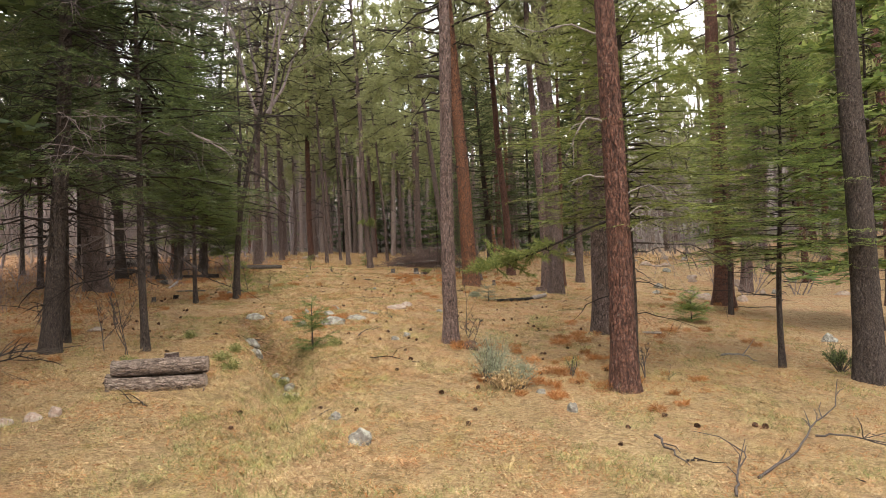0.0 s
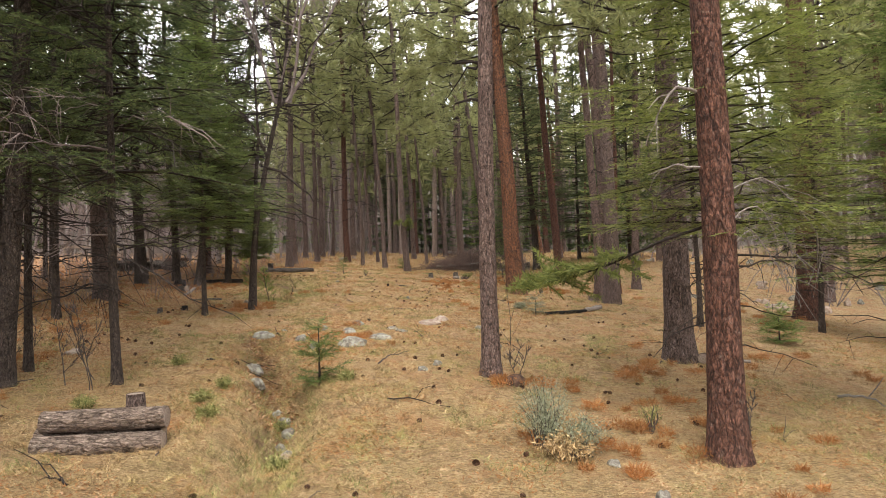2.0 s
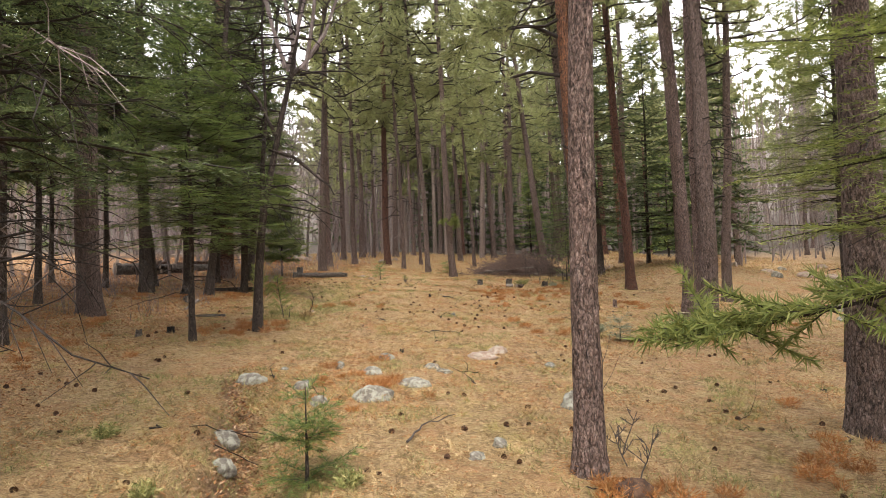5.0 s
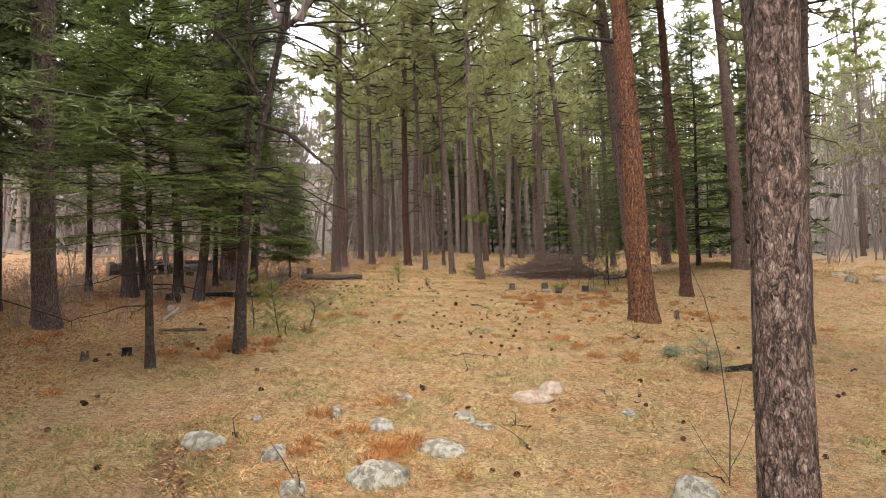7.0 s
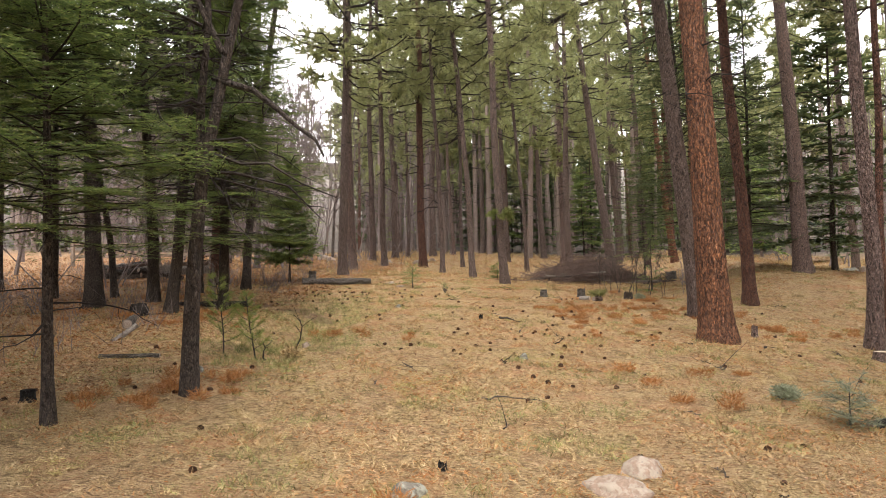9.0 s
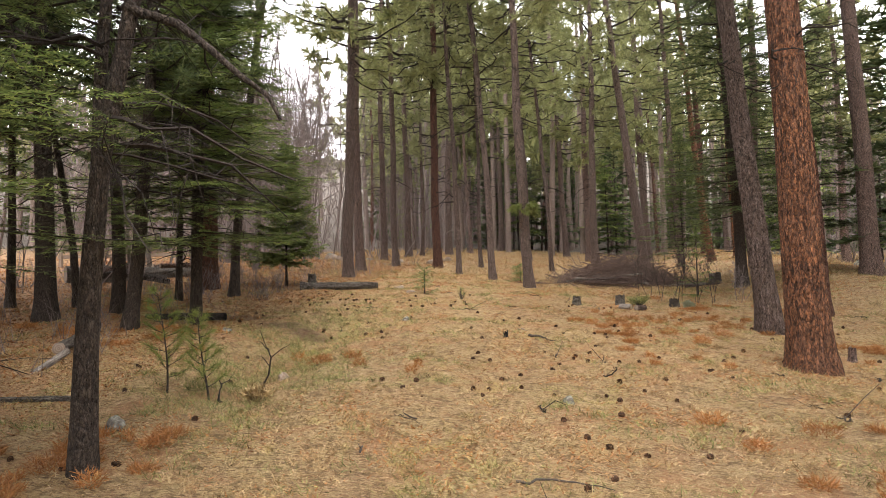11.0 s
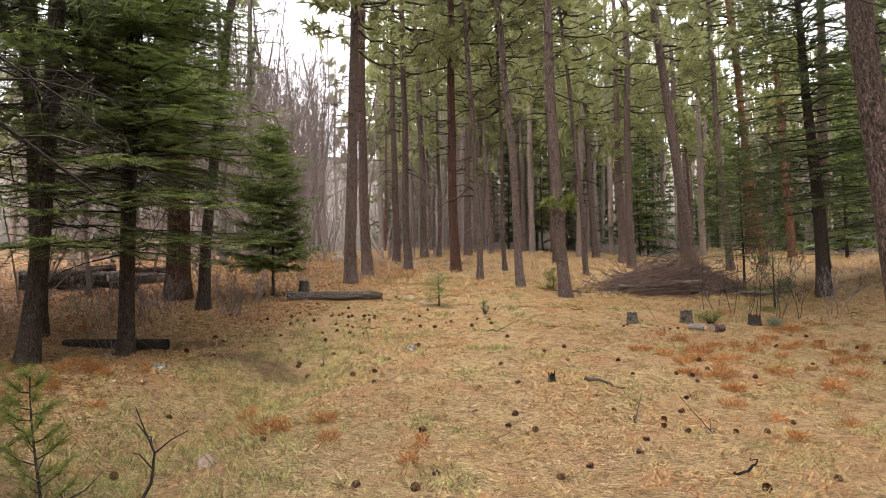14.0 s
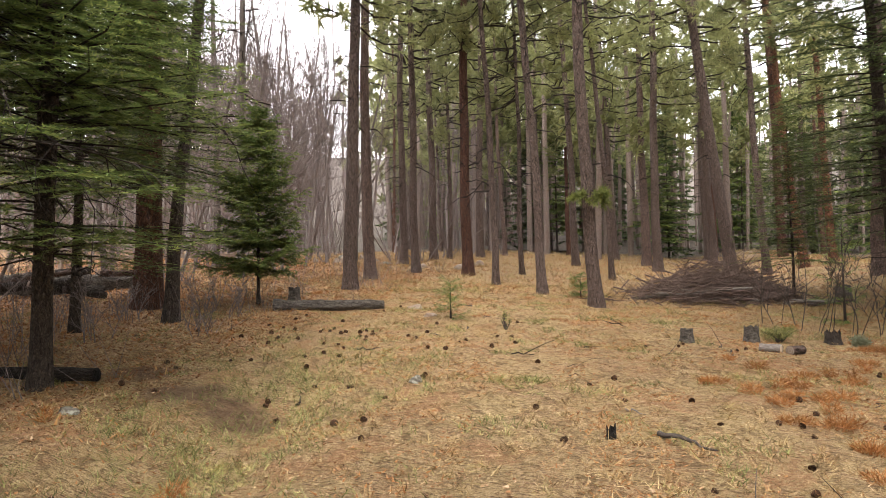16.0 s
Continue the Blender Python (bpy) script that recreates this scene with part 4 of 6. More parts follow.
        leafless(x, y, rng.uniform(0.35, 0.8) if y < 34 else rng.uniform(0.7, 1.2), rng.choice(THICKET), name="bare_shrub", label="leafless grey thicket of many thin stems", group="thickets")
    for _ in range(24):
        x, y = rng.uniform(8, 30), rng.uniform(24, 60)
        if free(x, y, 0.9, False):
            leafless(x, y, rng.uniform(0.5, 1.0), rng.choice(THICKET), name="bare_shrub", label="leafless grey thicket of many thin stems", group="thickets")


far_wood()


def wood_behind():
    """The crowded wood that closes the view all round: past counting."""
    rng = random.Random(17)
    pines = [pine_crown(11, 2.6, 700 + i, 18, 5, 7, 0.75, 0.2, raw=True)[0] for i in range(3)]
    firs = [fir_crown(9, 2.0, 710 + i, 1.0, 0.3, 0.5, 0.2, 0.4, raw=True)[0] for i in range(3)]
    bares = [bare_tree(8, 720 + i, 0.05, limbs=9, fine=3, raw=True) for i in range(3)]
    crowns, spires, trunks, grey = Buf(), Buf(), Buf(), Buf()

    def spot(lo, hi):
        a, q = radians(rng.uniform(-78, 72)), rng.uniform(lo, hi)
        x, y = q * math.sin(a), q * math.cos(a)
        return x, y, ground_z(x, y)

    for i in range(170):
        x, y, z = spot(50, 125)
        if bare_gap(x, y) and math.hypot(x, y) < 90 or x > 22 and i % 2:
            continue
        s = rng.uniform(0.85, 1.25)
        trunks.tube([(x, y, z - 0.3), (x + rng.uniform(-0.3, 0.3), y, z + 7 * s), (x, y, z + 15 * s)], [0.2, 0.15, 0.05], 6)
        crowns.add(pines[i % 3], Matrix.Translation((x, y, z + rng.uniform(3.5, 6) * s)) @ Matrix.Rotation(rng.uniform(0, 6), 4, "Z") @ Matrix.Scale(s, 4))
    for i in range(34):
        a, q = radians(rng.uniform(-14, 4)), rng.uniform(46, 95)
        x, y = q * math.sin(a) - 2, q * math.cos(a) + 6
        z, s = ground_z(x, y), rng.uniform(1.0, 1.4)
        trunks.tube([(x, y, z - 0.3), (x, y, z + 7 * s), (x, y, z + 15 * s)], [0.2, 0.15, 0.05], 6)
        crowns.add(pines[i % 3], Matrix.Translation((x, y, z + rng.uniform(4.5, 7) * s)) @ Matrix.Rotation(rng.uniform(0, 6), 4, "Z") @ Matrix.Scale(s, 4))
    for i in range(64):
        x, y, z = spot(48, 110)
        if bare_gap(x, y) or x > 18 and i % 3 or abs(x + 4) < 14 and i % 3:
            continue
        s = rng.uniform(0.7, 1.3)
        trunks.tube([(x, y, z - 0.3), (x, y, z + 8 * s)], [0.1, 0.03], 5)
        spires.add(firs[i % 3], Matrix.Translation((x, y, z + 0.8)) @ Matrix.Rotation(rng.uniform(0, 6), 4, "Z") @ Matrix.Scale(s, 4))
    for i in range(620):
        a, q = radians(rng.uniform(-40, 42)), rng.uniform(52, 118)
        x, y = q * math.sin(a) - 2, q * math.cos(a) + 6
        if bare_gap(x, y):
            continue
        z, s, w = ground_z(x, y), rng.uniform(0.8, 1.3), rng.uniform(0.09, 0.2)
        trunks.tube([(x, y, z - 0.3), (x + rng.uniform(-0.3, 0.3), y, z + 6 * s), (x + rng.uniform(-0.5, 0.5), y, z + 13 * s)], [w, 0.8 * w, 0.3 * w], 5)
        if i % 12 == 0:
            crowns.add(pines[i % 3], Matrix.Translation((x, y, z + rng.uniform(2.5, 6) * s)) @ Matrix.Rotation(rng.uniform(0, 6), 4, "Z") @ Matrix.Scale(s, 4))
    for i in range(110):
        a, q = radians(rng.uniform(16, 36)), rng.uniform(34, 80)
        x, y = q * math.sin(a) - 0.6, q * math.cos(a) + 6.6
        grey.add(bares[i % 3], Matrix.Translation((x, y, ground_z(x, y))) @ Matrix.Rotation(rng.uniform(0, 6), 4, "Z") @ Matrix.Scale(rng.uniform(0.7, 1.4), 4))
    for i in range(230):
        x, y, z = spot(44, 100)
        if abs(x + 5) < 7 and y < 60:
            continue
        grey.add(bares[i % 3], Matrix.Translation((x, y, z)) @ Matrix.Rotation(rng.uniform(0, 6), 4, "Z") @ Matrix.Scale(rng.uniform(0.6, 1.2), 4))
    for i in range(26):
        a, q = radians(rng.uniform(-10, 18)), rng.uniform(46, 85)
        x, y = q * math.sin(a) - 2, q * math.cos(a) + 14
        z, s = ground_z(x, y), rng.uniform(0.6, 1.1)
        trunks.tube([(x, y, z - 0.3), (x, y, z + 8 * s)], [0.1, 0.03], 5)
        spires.add(firs[i % 3], Matrix.Translation((x, y, z + 0.8)) @ Matrix.Rotation(rng.uniform(0, 6), 4, "Z") @ Matrix.Scale(s, 4))
    for i in range(150):
        q = rng.uniform(10, 70)
        x, y = -9.5 - 0.42 * q + rng.uniform(-7 - 0.1 * q, 1.5), 30 + 0.907 * q + rng.uniform(-2, 2)
        grey.add(bares[i % 3], Matrix.Translation((x, y, ground_z(x, y))) @ Matrix.Rotation(rng.uniform(0, 6), 4, "Z") @ Matrix.Scale(rng.uniform(1.1, 2.0), 4))
    solo("far_pine_crowns", crowns.mesh("far_pine_crowns"), PINE_NEEDLE, Matrix(), "distant canopy of green pine crowns", "wood", kind="stuff")
    solo("far_fir_spires", spires.mesh("far_fir_spires"), DARK_FIR, Matrix(), "distant dark firs crowded behind the pines", "wood", kind="stuff")
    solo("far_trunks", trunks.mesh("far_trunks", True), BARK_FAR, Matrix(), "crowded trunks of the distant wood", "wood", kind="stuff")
    solo("far_bare_wood", grey.mesh("far_bare_wood"), GREY_SHRUB, Matrix(), "distant leafless grey wood on the slope", "wood", kind="stuff")


wood_behind()

# unseen trees added behind the starting point to shade the ground there
for x, y in ((-4.5, -3.0), (6.5, -4.0), (8.0, 1.0), (-7.5, 2.0), (8.8, 6.0), (-9.0, -4.0), (9.5, -5.0), (-2.5, -9.0), (3.5, -10.0)):
    pine(x, y, 0.3, 0.0, h=14, z0=5.0, bark=BARK_BROWN, kind=FAR_PINES, label="unseen pine added behind the start to cast shade")


# ---- the crooked bare tree beside the open strip ----
def crooked_tree():
    tree = thing("crooked_tree", "crooked dark tree with bare forked limbs and dead twigs", "tree", at(-4.78, 15.36))
    stem = Buf()
    u = np.linspace(0, 1, 16)
    path = np.array([(0, 0, -0.2), (0.02, 0, 0.6), (0.06, 0, 1.25), (0.14, 0, 2.0), (0.28, 0.03, 2.7), (0.42, 0.05, 3.4), (0.62, 0.1, 4.3), (0.8, 0.1, 5.4), (0.86, 0.12, 6.6), (1.1, 0.1, 8.0)])
    keys = np.linspace(0, 1, len(path))
    pts = np.stack([np.interp(u, keys, path[:, c]) for c in range(3)], 1)
    stem.tube(pts, 0.078 - 0.06 * u + 0.03 * np.exp(-u * 18), 14)
    part("trunk", stem.mesh("trunk", True), BARK_DARK, tree)
    for fork in ([(0.12, 0, 1.9), (0.10, 0.05, 2.7), (0.16, 0.1, 3.6), (0.1, 0.1, 5.0), (0.2, 0.1, 6.4)],
                 [(0.30, 0.0, 2.95), (0.62, 0.1, 2.85), (0.85, 0.12, 2.66), (1.02, 0.15, 2.50), (1.2, 0.2, 2.36), (1.28, 0.2, 2.2)],
                 [(0.36, 0, 3.2), (0.1, -0.1, 3.8), (-0.3, -0.1, 4.3), (-0.5, -0.2, 5.2)],
                 [(0.6, 0.1, 4.2), (1.0, 0.3, 4.7), (1.2, 0.3, 5.5), (1.7, 0.3, 6.0)]):
        b = Buf()
        b.tube(fork, np.linspace(0.05 if fork[0][2] < 2.5 else 0.034, 0.010, len(fork)), 8)
        part("limb", b.mesh("limb", True), BARK_DARK, tree)
    for lo, hi, n, seed in ((2.0, 4.2, 16, 301), (4.0, 7.5, 80, 302)):
        ob = tagged(part("deadwood", dead_limbs(lo, hi, n, 1.3, seed, 0.1, 7), DARK_TWIG, tree), kind="stuff")
        ob.location.x = 0.2 if lo < 3 else 0.75
    head = tagged(part("twig_head", bare_tree(5.4, 303, 0.04, 6, 15, 0.2), GREY_SHRUB, tree, "dense grey leafless twigs"), kind="stuff")
    head.location = (0.65, 0.1, 4.4)


crooked_tree()


def whip():
    th = thing("bare_whip", "tall thin bare whip growing by a boulder", "shrub", at(0.40, 12.2))
    b = Buf()
    b.tube([(0, 0, -0.05), (0.02, 0, 0.4), (-0.03, 0, 0.9), (-0.12, 0, 1.3), (-0.2, 0, 1.5)], [0.005, 0.0045, 0.0035, 0.0025, 0.0015], 5)
    for p, q in (((0, 0, 0.1), (0.22, 0.05, 0.5)), ((0, 0, 0.05), (-0.25, 0.05, 0.45)), ((0.02, 0, 0.4), (0.12, 0, 0.75))):
        b.tube([p, (np.array(p) + q) / 2 + [0, 0, -0.03], q], [0.0035, 0.0025, 0.0015], 4)
    part("stem", b.mesh("stem"), DEAD_TWIG, th)


whip()


def thick_pine_boughs():
    """Boughs of the thick red pine: pale crooked dead ones and a low live one."""
    tree = next(o for o in bpy.data.objects if o.get("label", "").startswith("thick ponderosa"))
    rng = np.random.default_rng(4)
    for pts, r in (([(-0.1, 0, 3.05), (-0.22, 0, 3.12), (-0.35, 0, 3.06), (-0.42, 0, 2.9), (-0.5, 0, 2.75), (-0.55, 0.02, 2.62)], 0.016),
                   ([(-0.1, 0, 2.42), (-0.3, 0.05, 2.46), (-0.5, 0.1, 2.4)], 0.014),
                   ([(-0.1, 0.05, 4.1), (-0.4, 0.1, 4.25), (-0.9, 0.2, 4.2)], 0.016),
                   ([(0.1, 0, 1.75), (0.3, 0.1, 1.9), (0.45, 0.1, 1.7), (0.55, 0.1, 1.45)], 0.009),
                   ([(0.1, 0, 2.2), (0.4, 0.1, 2.35), (0.7, 0.1, 2.1), (0.85, 0.1, 1.8), (0.9, 0.1, 1.6)], 0.009),
                   ([(0.1, 0, 1.95), (0.35, 0.1, 2.1), (0.6, 0.15, 1.9), (0.7, 0.1, 1.6)], 0.008)):
        b = Buf()
        p = np.array(pts)
        u = np.linspace(0, 1, 12)
        q = np.stack([np.interp(u, np.linspace(0, 1, len(p)), p[:, c]) for c in range(3)], 1) + rng.normal(0, 0.008, (12, 3))
        b.tube(q, r * (1 - 0.75 * u), 6)
        for _ in range(18 if r < 0.012 else 2):
            i = rng.integers(4, 11)
            d = unit((q[i] - q[i - 2]) + (0.16 if r < 0.012 else 0.08) * rng.normal(0, 1, 3))
            ln = rng.uniform(0.15, 0.55)
            b.tube([q[i], q[i] + d * ln * 0.5, q[i] + d * ln + [0, 0, -0.08]], [r * 0.4, r * 0.3, r * 0.15], 4)
        part("dead_limb", b.mesh("dead_limb", True), BLEACHED, tree, "bleached crooked dead limb")
    wood, green = Buf(), Buf()
    path = np.array([(0.0, 0.1, 1.95), (-0.3, 0.5, 1.85), (-0.7, 0.95, 1.66), (-1.1, 1.3, 1.52), (-1.45, 1.5, 1.46)])
    wood.tube(path, [0.016, 0.013, 0.010, 0.006, 0.003], 6)
    for i in range(60):
        s = rng.uniform(0.4, 1.0)
        p = np.array([np.interp(s, np.linspace(0, 1, 5), path[:, c]) for c in range(3)])
        d = unit(np.array([-0.7, 0.5, 0]) + rng.normal(0, 0.7, 3) * [1, 1, 0.35])
        ln = rng.uniform(0.15, 0.5)
        q = p + d * ln
        wood.tube([p, q], [0.005, 0.002], 4)
        n = int(ln / 0.004)
        k = rng.uniform(0.2, 1, n)[:, None]
        nd = unit(d * 0.7 + rng.normal(0, 0.6, (n, 3)))
        green.blades(p + (q - p) * k, nd, unit(np.cross(nd, rng.normal(0, 1, (n, 3)))), rng.uniform(0.05, 0.11, n), 0.012)
    limb = part("live_limb", wood.mesh("live_limb"), DARK_TWIG, tree)
    part("foliage", green.mesh("foliage"), BRIGHT_FIR, limb, "yellow-green needles of the low bough")


thick_pine_boughs()


def named(text):
    return next(o for o in bpy.data.objects if o.get("label", "").startswith(text))


def needle_bough(tree, path, r, twigs, reach, needle, mat, seed, label, twig_len=0.012, fat=0.014):
    """A live bough along a path, in the tree's own space."""
    rng = np.random.default_rng(seed)
    wood, green = Buf(), Buf()
    path = np.array(path, float)
    k = len(path)
    wood.tube(path, np.linspace(r, r * 0.25, k), 6)
    for _ in range(twigs):
        s = rng.uniform(0.45, 1.0)
        p = np.array([np.interp(s, np.linspace(0, 1, k), path[:, c]) for c in range(3)])
        d = unit(unit(path[-1] - path[0]) * 0.8 + rng.normal(0, 0.7, 3) * [1, 1, 0.6])
        q = p + d * rng.uniform(0.3, 1.0) * reach
        wood.tube([p, q], [0.006, 0.003], 4)
        n = int(np.linalg.norm(q - p) / twig_len * 3)
        f = rng.uniform(0.3, 1, n)[:, None]
        nd = unit(d * 0.7 + rng.normal(0, 0.65, (n, 3)))
        green.blades(p + (q - p) * f, nd, unit(np.cross(nd, rng.normal(0, 1, (n, 3)))), needle * rng.uniform(0.6, 1.1, n), fat)
    limb = part("live_limb", wood.mesh("live_limb"), DARK_TWIG, tree)
    part("foliage", green.mesh("foliage"), mat, limb, label)


big = named("large ponderosa pine with orange")
needle_bough(big, [(-0.1, 0, 5.3), (-0.8, 0.1, 5.5), (-1.6, 0.1, 5.35), (-2.4, 0.1, 5.0), (-2.7, 0, 4.8)], 0.045, 44, 0.7, 0.2, PINE_NEEDLE, 31, "long pale green pine needles", 0.02, 0.012)
needle_bough(big, [(-0.1, 0, 6.2), (-0.7, -0.1, 6.5), (-1.6, -0.2, 6.5), (-2.6, -0.2, 6.1)], 0.05, 44, 0.7, 0.2, PINE_NEEDLE, 32, "long pale green pine needles", 0.02, 0.012)
tuft = named("pine with a low tuft")
needle_bough(tuft, [(0, -0.1, 2.1), (0.1, -0.2, 2.05), (0.2, -0.3, 1.95)], 0.012, 26, 0.38, 0.12, BRIGHT_FIR, 33, "yellow-green tuft of needles", 0.012, 0.014)
needle_bough(tuft, [(0, -0.1, 2.0), (-0.1, -0.2, 2.0), (-0.2, -0.3, 1.95)], 0.012, 16, 0.3, 0.12, BRIGHT_FIR, 34, "yellow-green tuft of needles", 0.012, 0.014)


def bare_limbs(tree, lo, hi, n, reach, seed, mat):
    tagged(part("deadwood", dead_limbs(lo, hi, n, reach, seed, 0.1, 9, 0.5), mat, tree), kind="stuff")


bare_limbs(named("large dark spruce with crooked"), 1.3, 6.5, 95, 1.6, 41, DARK_TWIG)
bare_limbs(named("large dark spruce with crooked"), 2.2, 5.5, 16, 2.0, 42, GREY_SHRUB)
bare_limbs(named("leaning dark-barked tree"), 1.8, 7.0, 90, 1.9, 47, DARK_TWIG)
bare_limbs(named("crooked dark tree"), 2.0, 7.0, 70, 1.5, 46, DARK_TWIG)
bare_limbs(named("dark spruce with dense"), 1.0, 5.0, 44, 1.7, 43, DARK_TWIG)
bare_limbs(named("dark spruce with dense"), 1.5, 4.0, 9, 1.6, 44, GREY_SHRUB)
bare_limbs(named("yellow-green fir with long low boughs behind"), 1.3, 3.2, 16, 1.3, 45, DEAD_TWIG)


# ---- logs, stumps and rocks ----
def log_mesh(length, r, seed, sides=22, rings=26, taper=0.93, rough=0.11):
    v, f = [], []
    for j in range(rings + 1):
        s = j / rings
        rad = r * (1 + (taper - 1) * s)
        for i in range(sides):
            a = 2 * math.pi * i / sides
            n = rough * noise.noise((math.cos(a) * 2.2, math.sin(a) * 2.2, s * length * 5 + seed)) + 0.6 * rough * noise.noise((math.cos(a) * 6, math.sin(a) * 6, s * length * 9 + seed))
            q = rad * (1 + n)
            wave = 0.022 * length * noise.noise((s * 2.1, seed * 3.3, 0.5)) + 0.012 * length * noise.noise((s * 5, seed * 7.1, 0.2))
            q *= 1 + 1.1 * rough * noise.noise((s * length * 1.7, seed * 1.9, 3))
            v.append((s * length - length / 2, q * math.cos(a) + wave * (1 - (2 * s - 1) ** 2), q * math.sin(a)))
    for j in range(rings):
        for i in range(sides):
            k = (i + 1) % sides
            f.append((j * sides + i, (j + 1) * sides + i, (j + 1) * sides + k, j * sides + k))
    me = bpy.data.meshes.new("bark")
    me.from_pydata(v, [], f)
    me.shade_smooth()
    return me


def end_mesh(r, seed, sides=22):
    bm = bmesh.new()
    ring = [bm.verts.new((0, r * 0.97 * (1 + 0.05 * noise.noise((math.cos(a) * 2, math.sin(a) * 2, seed))) * math.cos(a), r * 0.97 * math.sin(a))) for a in (2 * math.pi * i / sides for i in range(sides))]
    inner = [bm.verts.new((0.006, v.co.y * 0.5, v.co.z * 0.5)) for v in ring]
    mid = bm.verts.new((0.004, 0, 0))
    for i in range(sides):
        k = (i + 1) % sides
        bm.faces.new((ring[i], ring[k], inner[k], inner[i]))
        bm.faces.new((inner[i], inner[k], mid))
    return bm


def log(x, y, length, r, yaw, lift=0.0, tilt=0.0, bark=LOG_BARK, cut=CUT, label="sawn log with rough brown bark", name="log", taper=0.93, group="", seed=1):
    """A log lying with its middle at x, y."""
    th = thing(name, label, "log", pose(x, y, ground_z(x, y) + r * 0.85 + lift, 0, tilt, yaw), group)
    part("bark", log_mesh(length, r, seed, taper=taper, rough=0.11 if bark is LOG_BARK else 0.3 if bark is OLD_LOG else 0.2), bark, th)
    for sgn in (1, -1):
        e = part("cut_end", end_mesh(r * (taper if sgn > 0 else 1), seed), cut, th, "sawn wood end")
        e.location.x = sgn * (length / 2 - 0.003)
        e.rotation_euler.z = 0 if sgn > 0 else math.pi
    return th


for i in range(9):
    r = random.Random(i + 50)
    log(-13.2 + r.uniform(-1.6, 1.2), 27.2 + r.uniform(-1.5, 1.5), r.uniform(0.6, 1.6), r.uniform(0.04, 0.09), r.uniform(20, 70), lift=r.uniform(0, 0.35), tilt=r.uniform(-12, 12),
        bark=(LOG_BROWN, OLD_LOG, LOG_DARK)[i % 3], label="broken rotten timber heaped with a fallen trunk", seed=60 + i)
PILE = "short sawn log stacked beside the grass ditch"
log(-3.03, 6.93, 0.98, 0.088, 10, bark=LOG_BARK, label=PILE, group="stacked logs", seed=3)
log(-3.12, 7.11, 0.99, 0.085, 9, bark=LOG_BARK, label=PILE, group="stacked logs", seed=8)
log(-3.03, 7.02, 0.96, 0.092, 9, lift=0.155, bark=LOG_BARK, label="short sawn log lying on top of two others", group="stacked logs", seed=5)
log(-7.15, 26.0, 1.75, 0.10, 19, bark=OLD_LOG, cut=CHAR, label="weathered grey fallen log with a charred end", taper=0.62, seed=11)
log(-7.72, 20.95, 1.3, 0.062, 4, bark=LOG_DARK, cut=CHAR, label="dark mossy log lying under the firs", seed=12)
log(-7.8, 18.7, 1.5, 0.07, 122, bark=OLD_LOG, cut=CUT, label="old log with a pale end among dry leaves", seed=13)
log(-13.4, 27.4, 3.4, 0.22, 52, bark=OLD_LOG, label="big rotten fallen trunk", taper=0.8, seed=14)
log(-14.0, 28.0, 2.6, 0.15, 36, tilt=-4, bark=OLD_LOG, label="big rotten fallen trunk", taper=0.8, seed=15)
log(1.75, 16.4, 1.25, 0.045, 38, bark=LOG_CHAR, cut=CUT, label="thin charred log in the grass", seed=16)
log(2.42, 16.95, 0.45, 0.06, 30, lift=0.02, tilt=-8, bark=LOG_WHITE, cut=CUT, label="short bleached log end", seed=17)
log(-7.2, 17.75, 0.4, 0.04, 70, lift=0.05, tilt=-30, bark=LOG_WHITE, label="pale broken log piece", seed=18)
log(-6.3, 16.6, 0.7, 0.028, 12, bark=OLD_LOG, label="grey rotting branch in the leaves", seed=19)
log(-8.3, 19.6, 0.22, 0.11, 60, bark=LOG_DARK, cut=CHAR, label="short dark log round", seed=20)
log(-0.95, 24.8, 0.24, 0.05, -30, bark=LOG_WHITE, cut=CUT_PALE, label="pale split piece of firewood", seed=21)
log(-0.68, 24.78, 0.22, 0.06, 40, bark=LOG_BROWN, cut=CUT, label="short log piece beside firewood", seed=22)
log(3.06, 11.42, 0.12, 0.075, 250, tilt=0, bark=LOG_BROWN, cut=CUT, label="sawn stub at the foot of a pine", seed=23)
log(3.55, 11.7, 0.5, 0.022, 150, bark=LOG_WHITE, label="bleached stick on the ground", seed=24)
log(0.3, 34.2, 1.1, 0.11, 20, bark=LOG_CHAR, label="dark log on a small heap", seed=25)


def stump(x, y, r, h, bark, top, label, ragged=0.0, seed=1):
    th = thing("stump", label, "stump", at(x, y))
    sides, v, f = 18, [], []
    rows = [(-0.1, 1.35), (0.0, 1.22), (0.25, 1.05), (0.6, 0.97), (1.0, 0.96)]
    rng = random.Random(seed)
    jag = [ragged * rng.uniform(-0.2, 1) for _ in range(sides)]
    for u, k in rows:
        for i in range(sides):
            a = 2 * math.pi * i / sides
            q = r * k * (1 + 0.10 * noise.noise((math.cos(a) * 2, math.sin(a) * 2, seed + u)))
            v.append((q * math.cos(a), q * math.sin(a), h * u + (jag[i] if u == 1.0 else 0)))
    for j in range(len(rows) - 1):
        for i in range(sides):
            k = (i + 1) % sides
            f.append((j * sides + i, j * sides + k, (j + 1) * sides + k, (j + 1) * sides + i))
    me = bpy.data.meshes.new("bark")
    me.from_pydata(v, [], f)
    me.shade_smooth()
    part("bark", me, bark, th)
    t = part("cut_top", end_mesh(r * 0.97, seed), top, th, "weathered sawn top")
    t.matrix_basis = pose(0, 0, h - 0.004 - ragged * 0.2, 0, -90, 0)
    return th


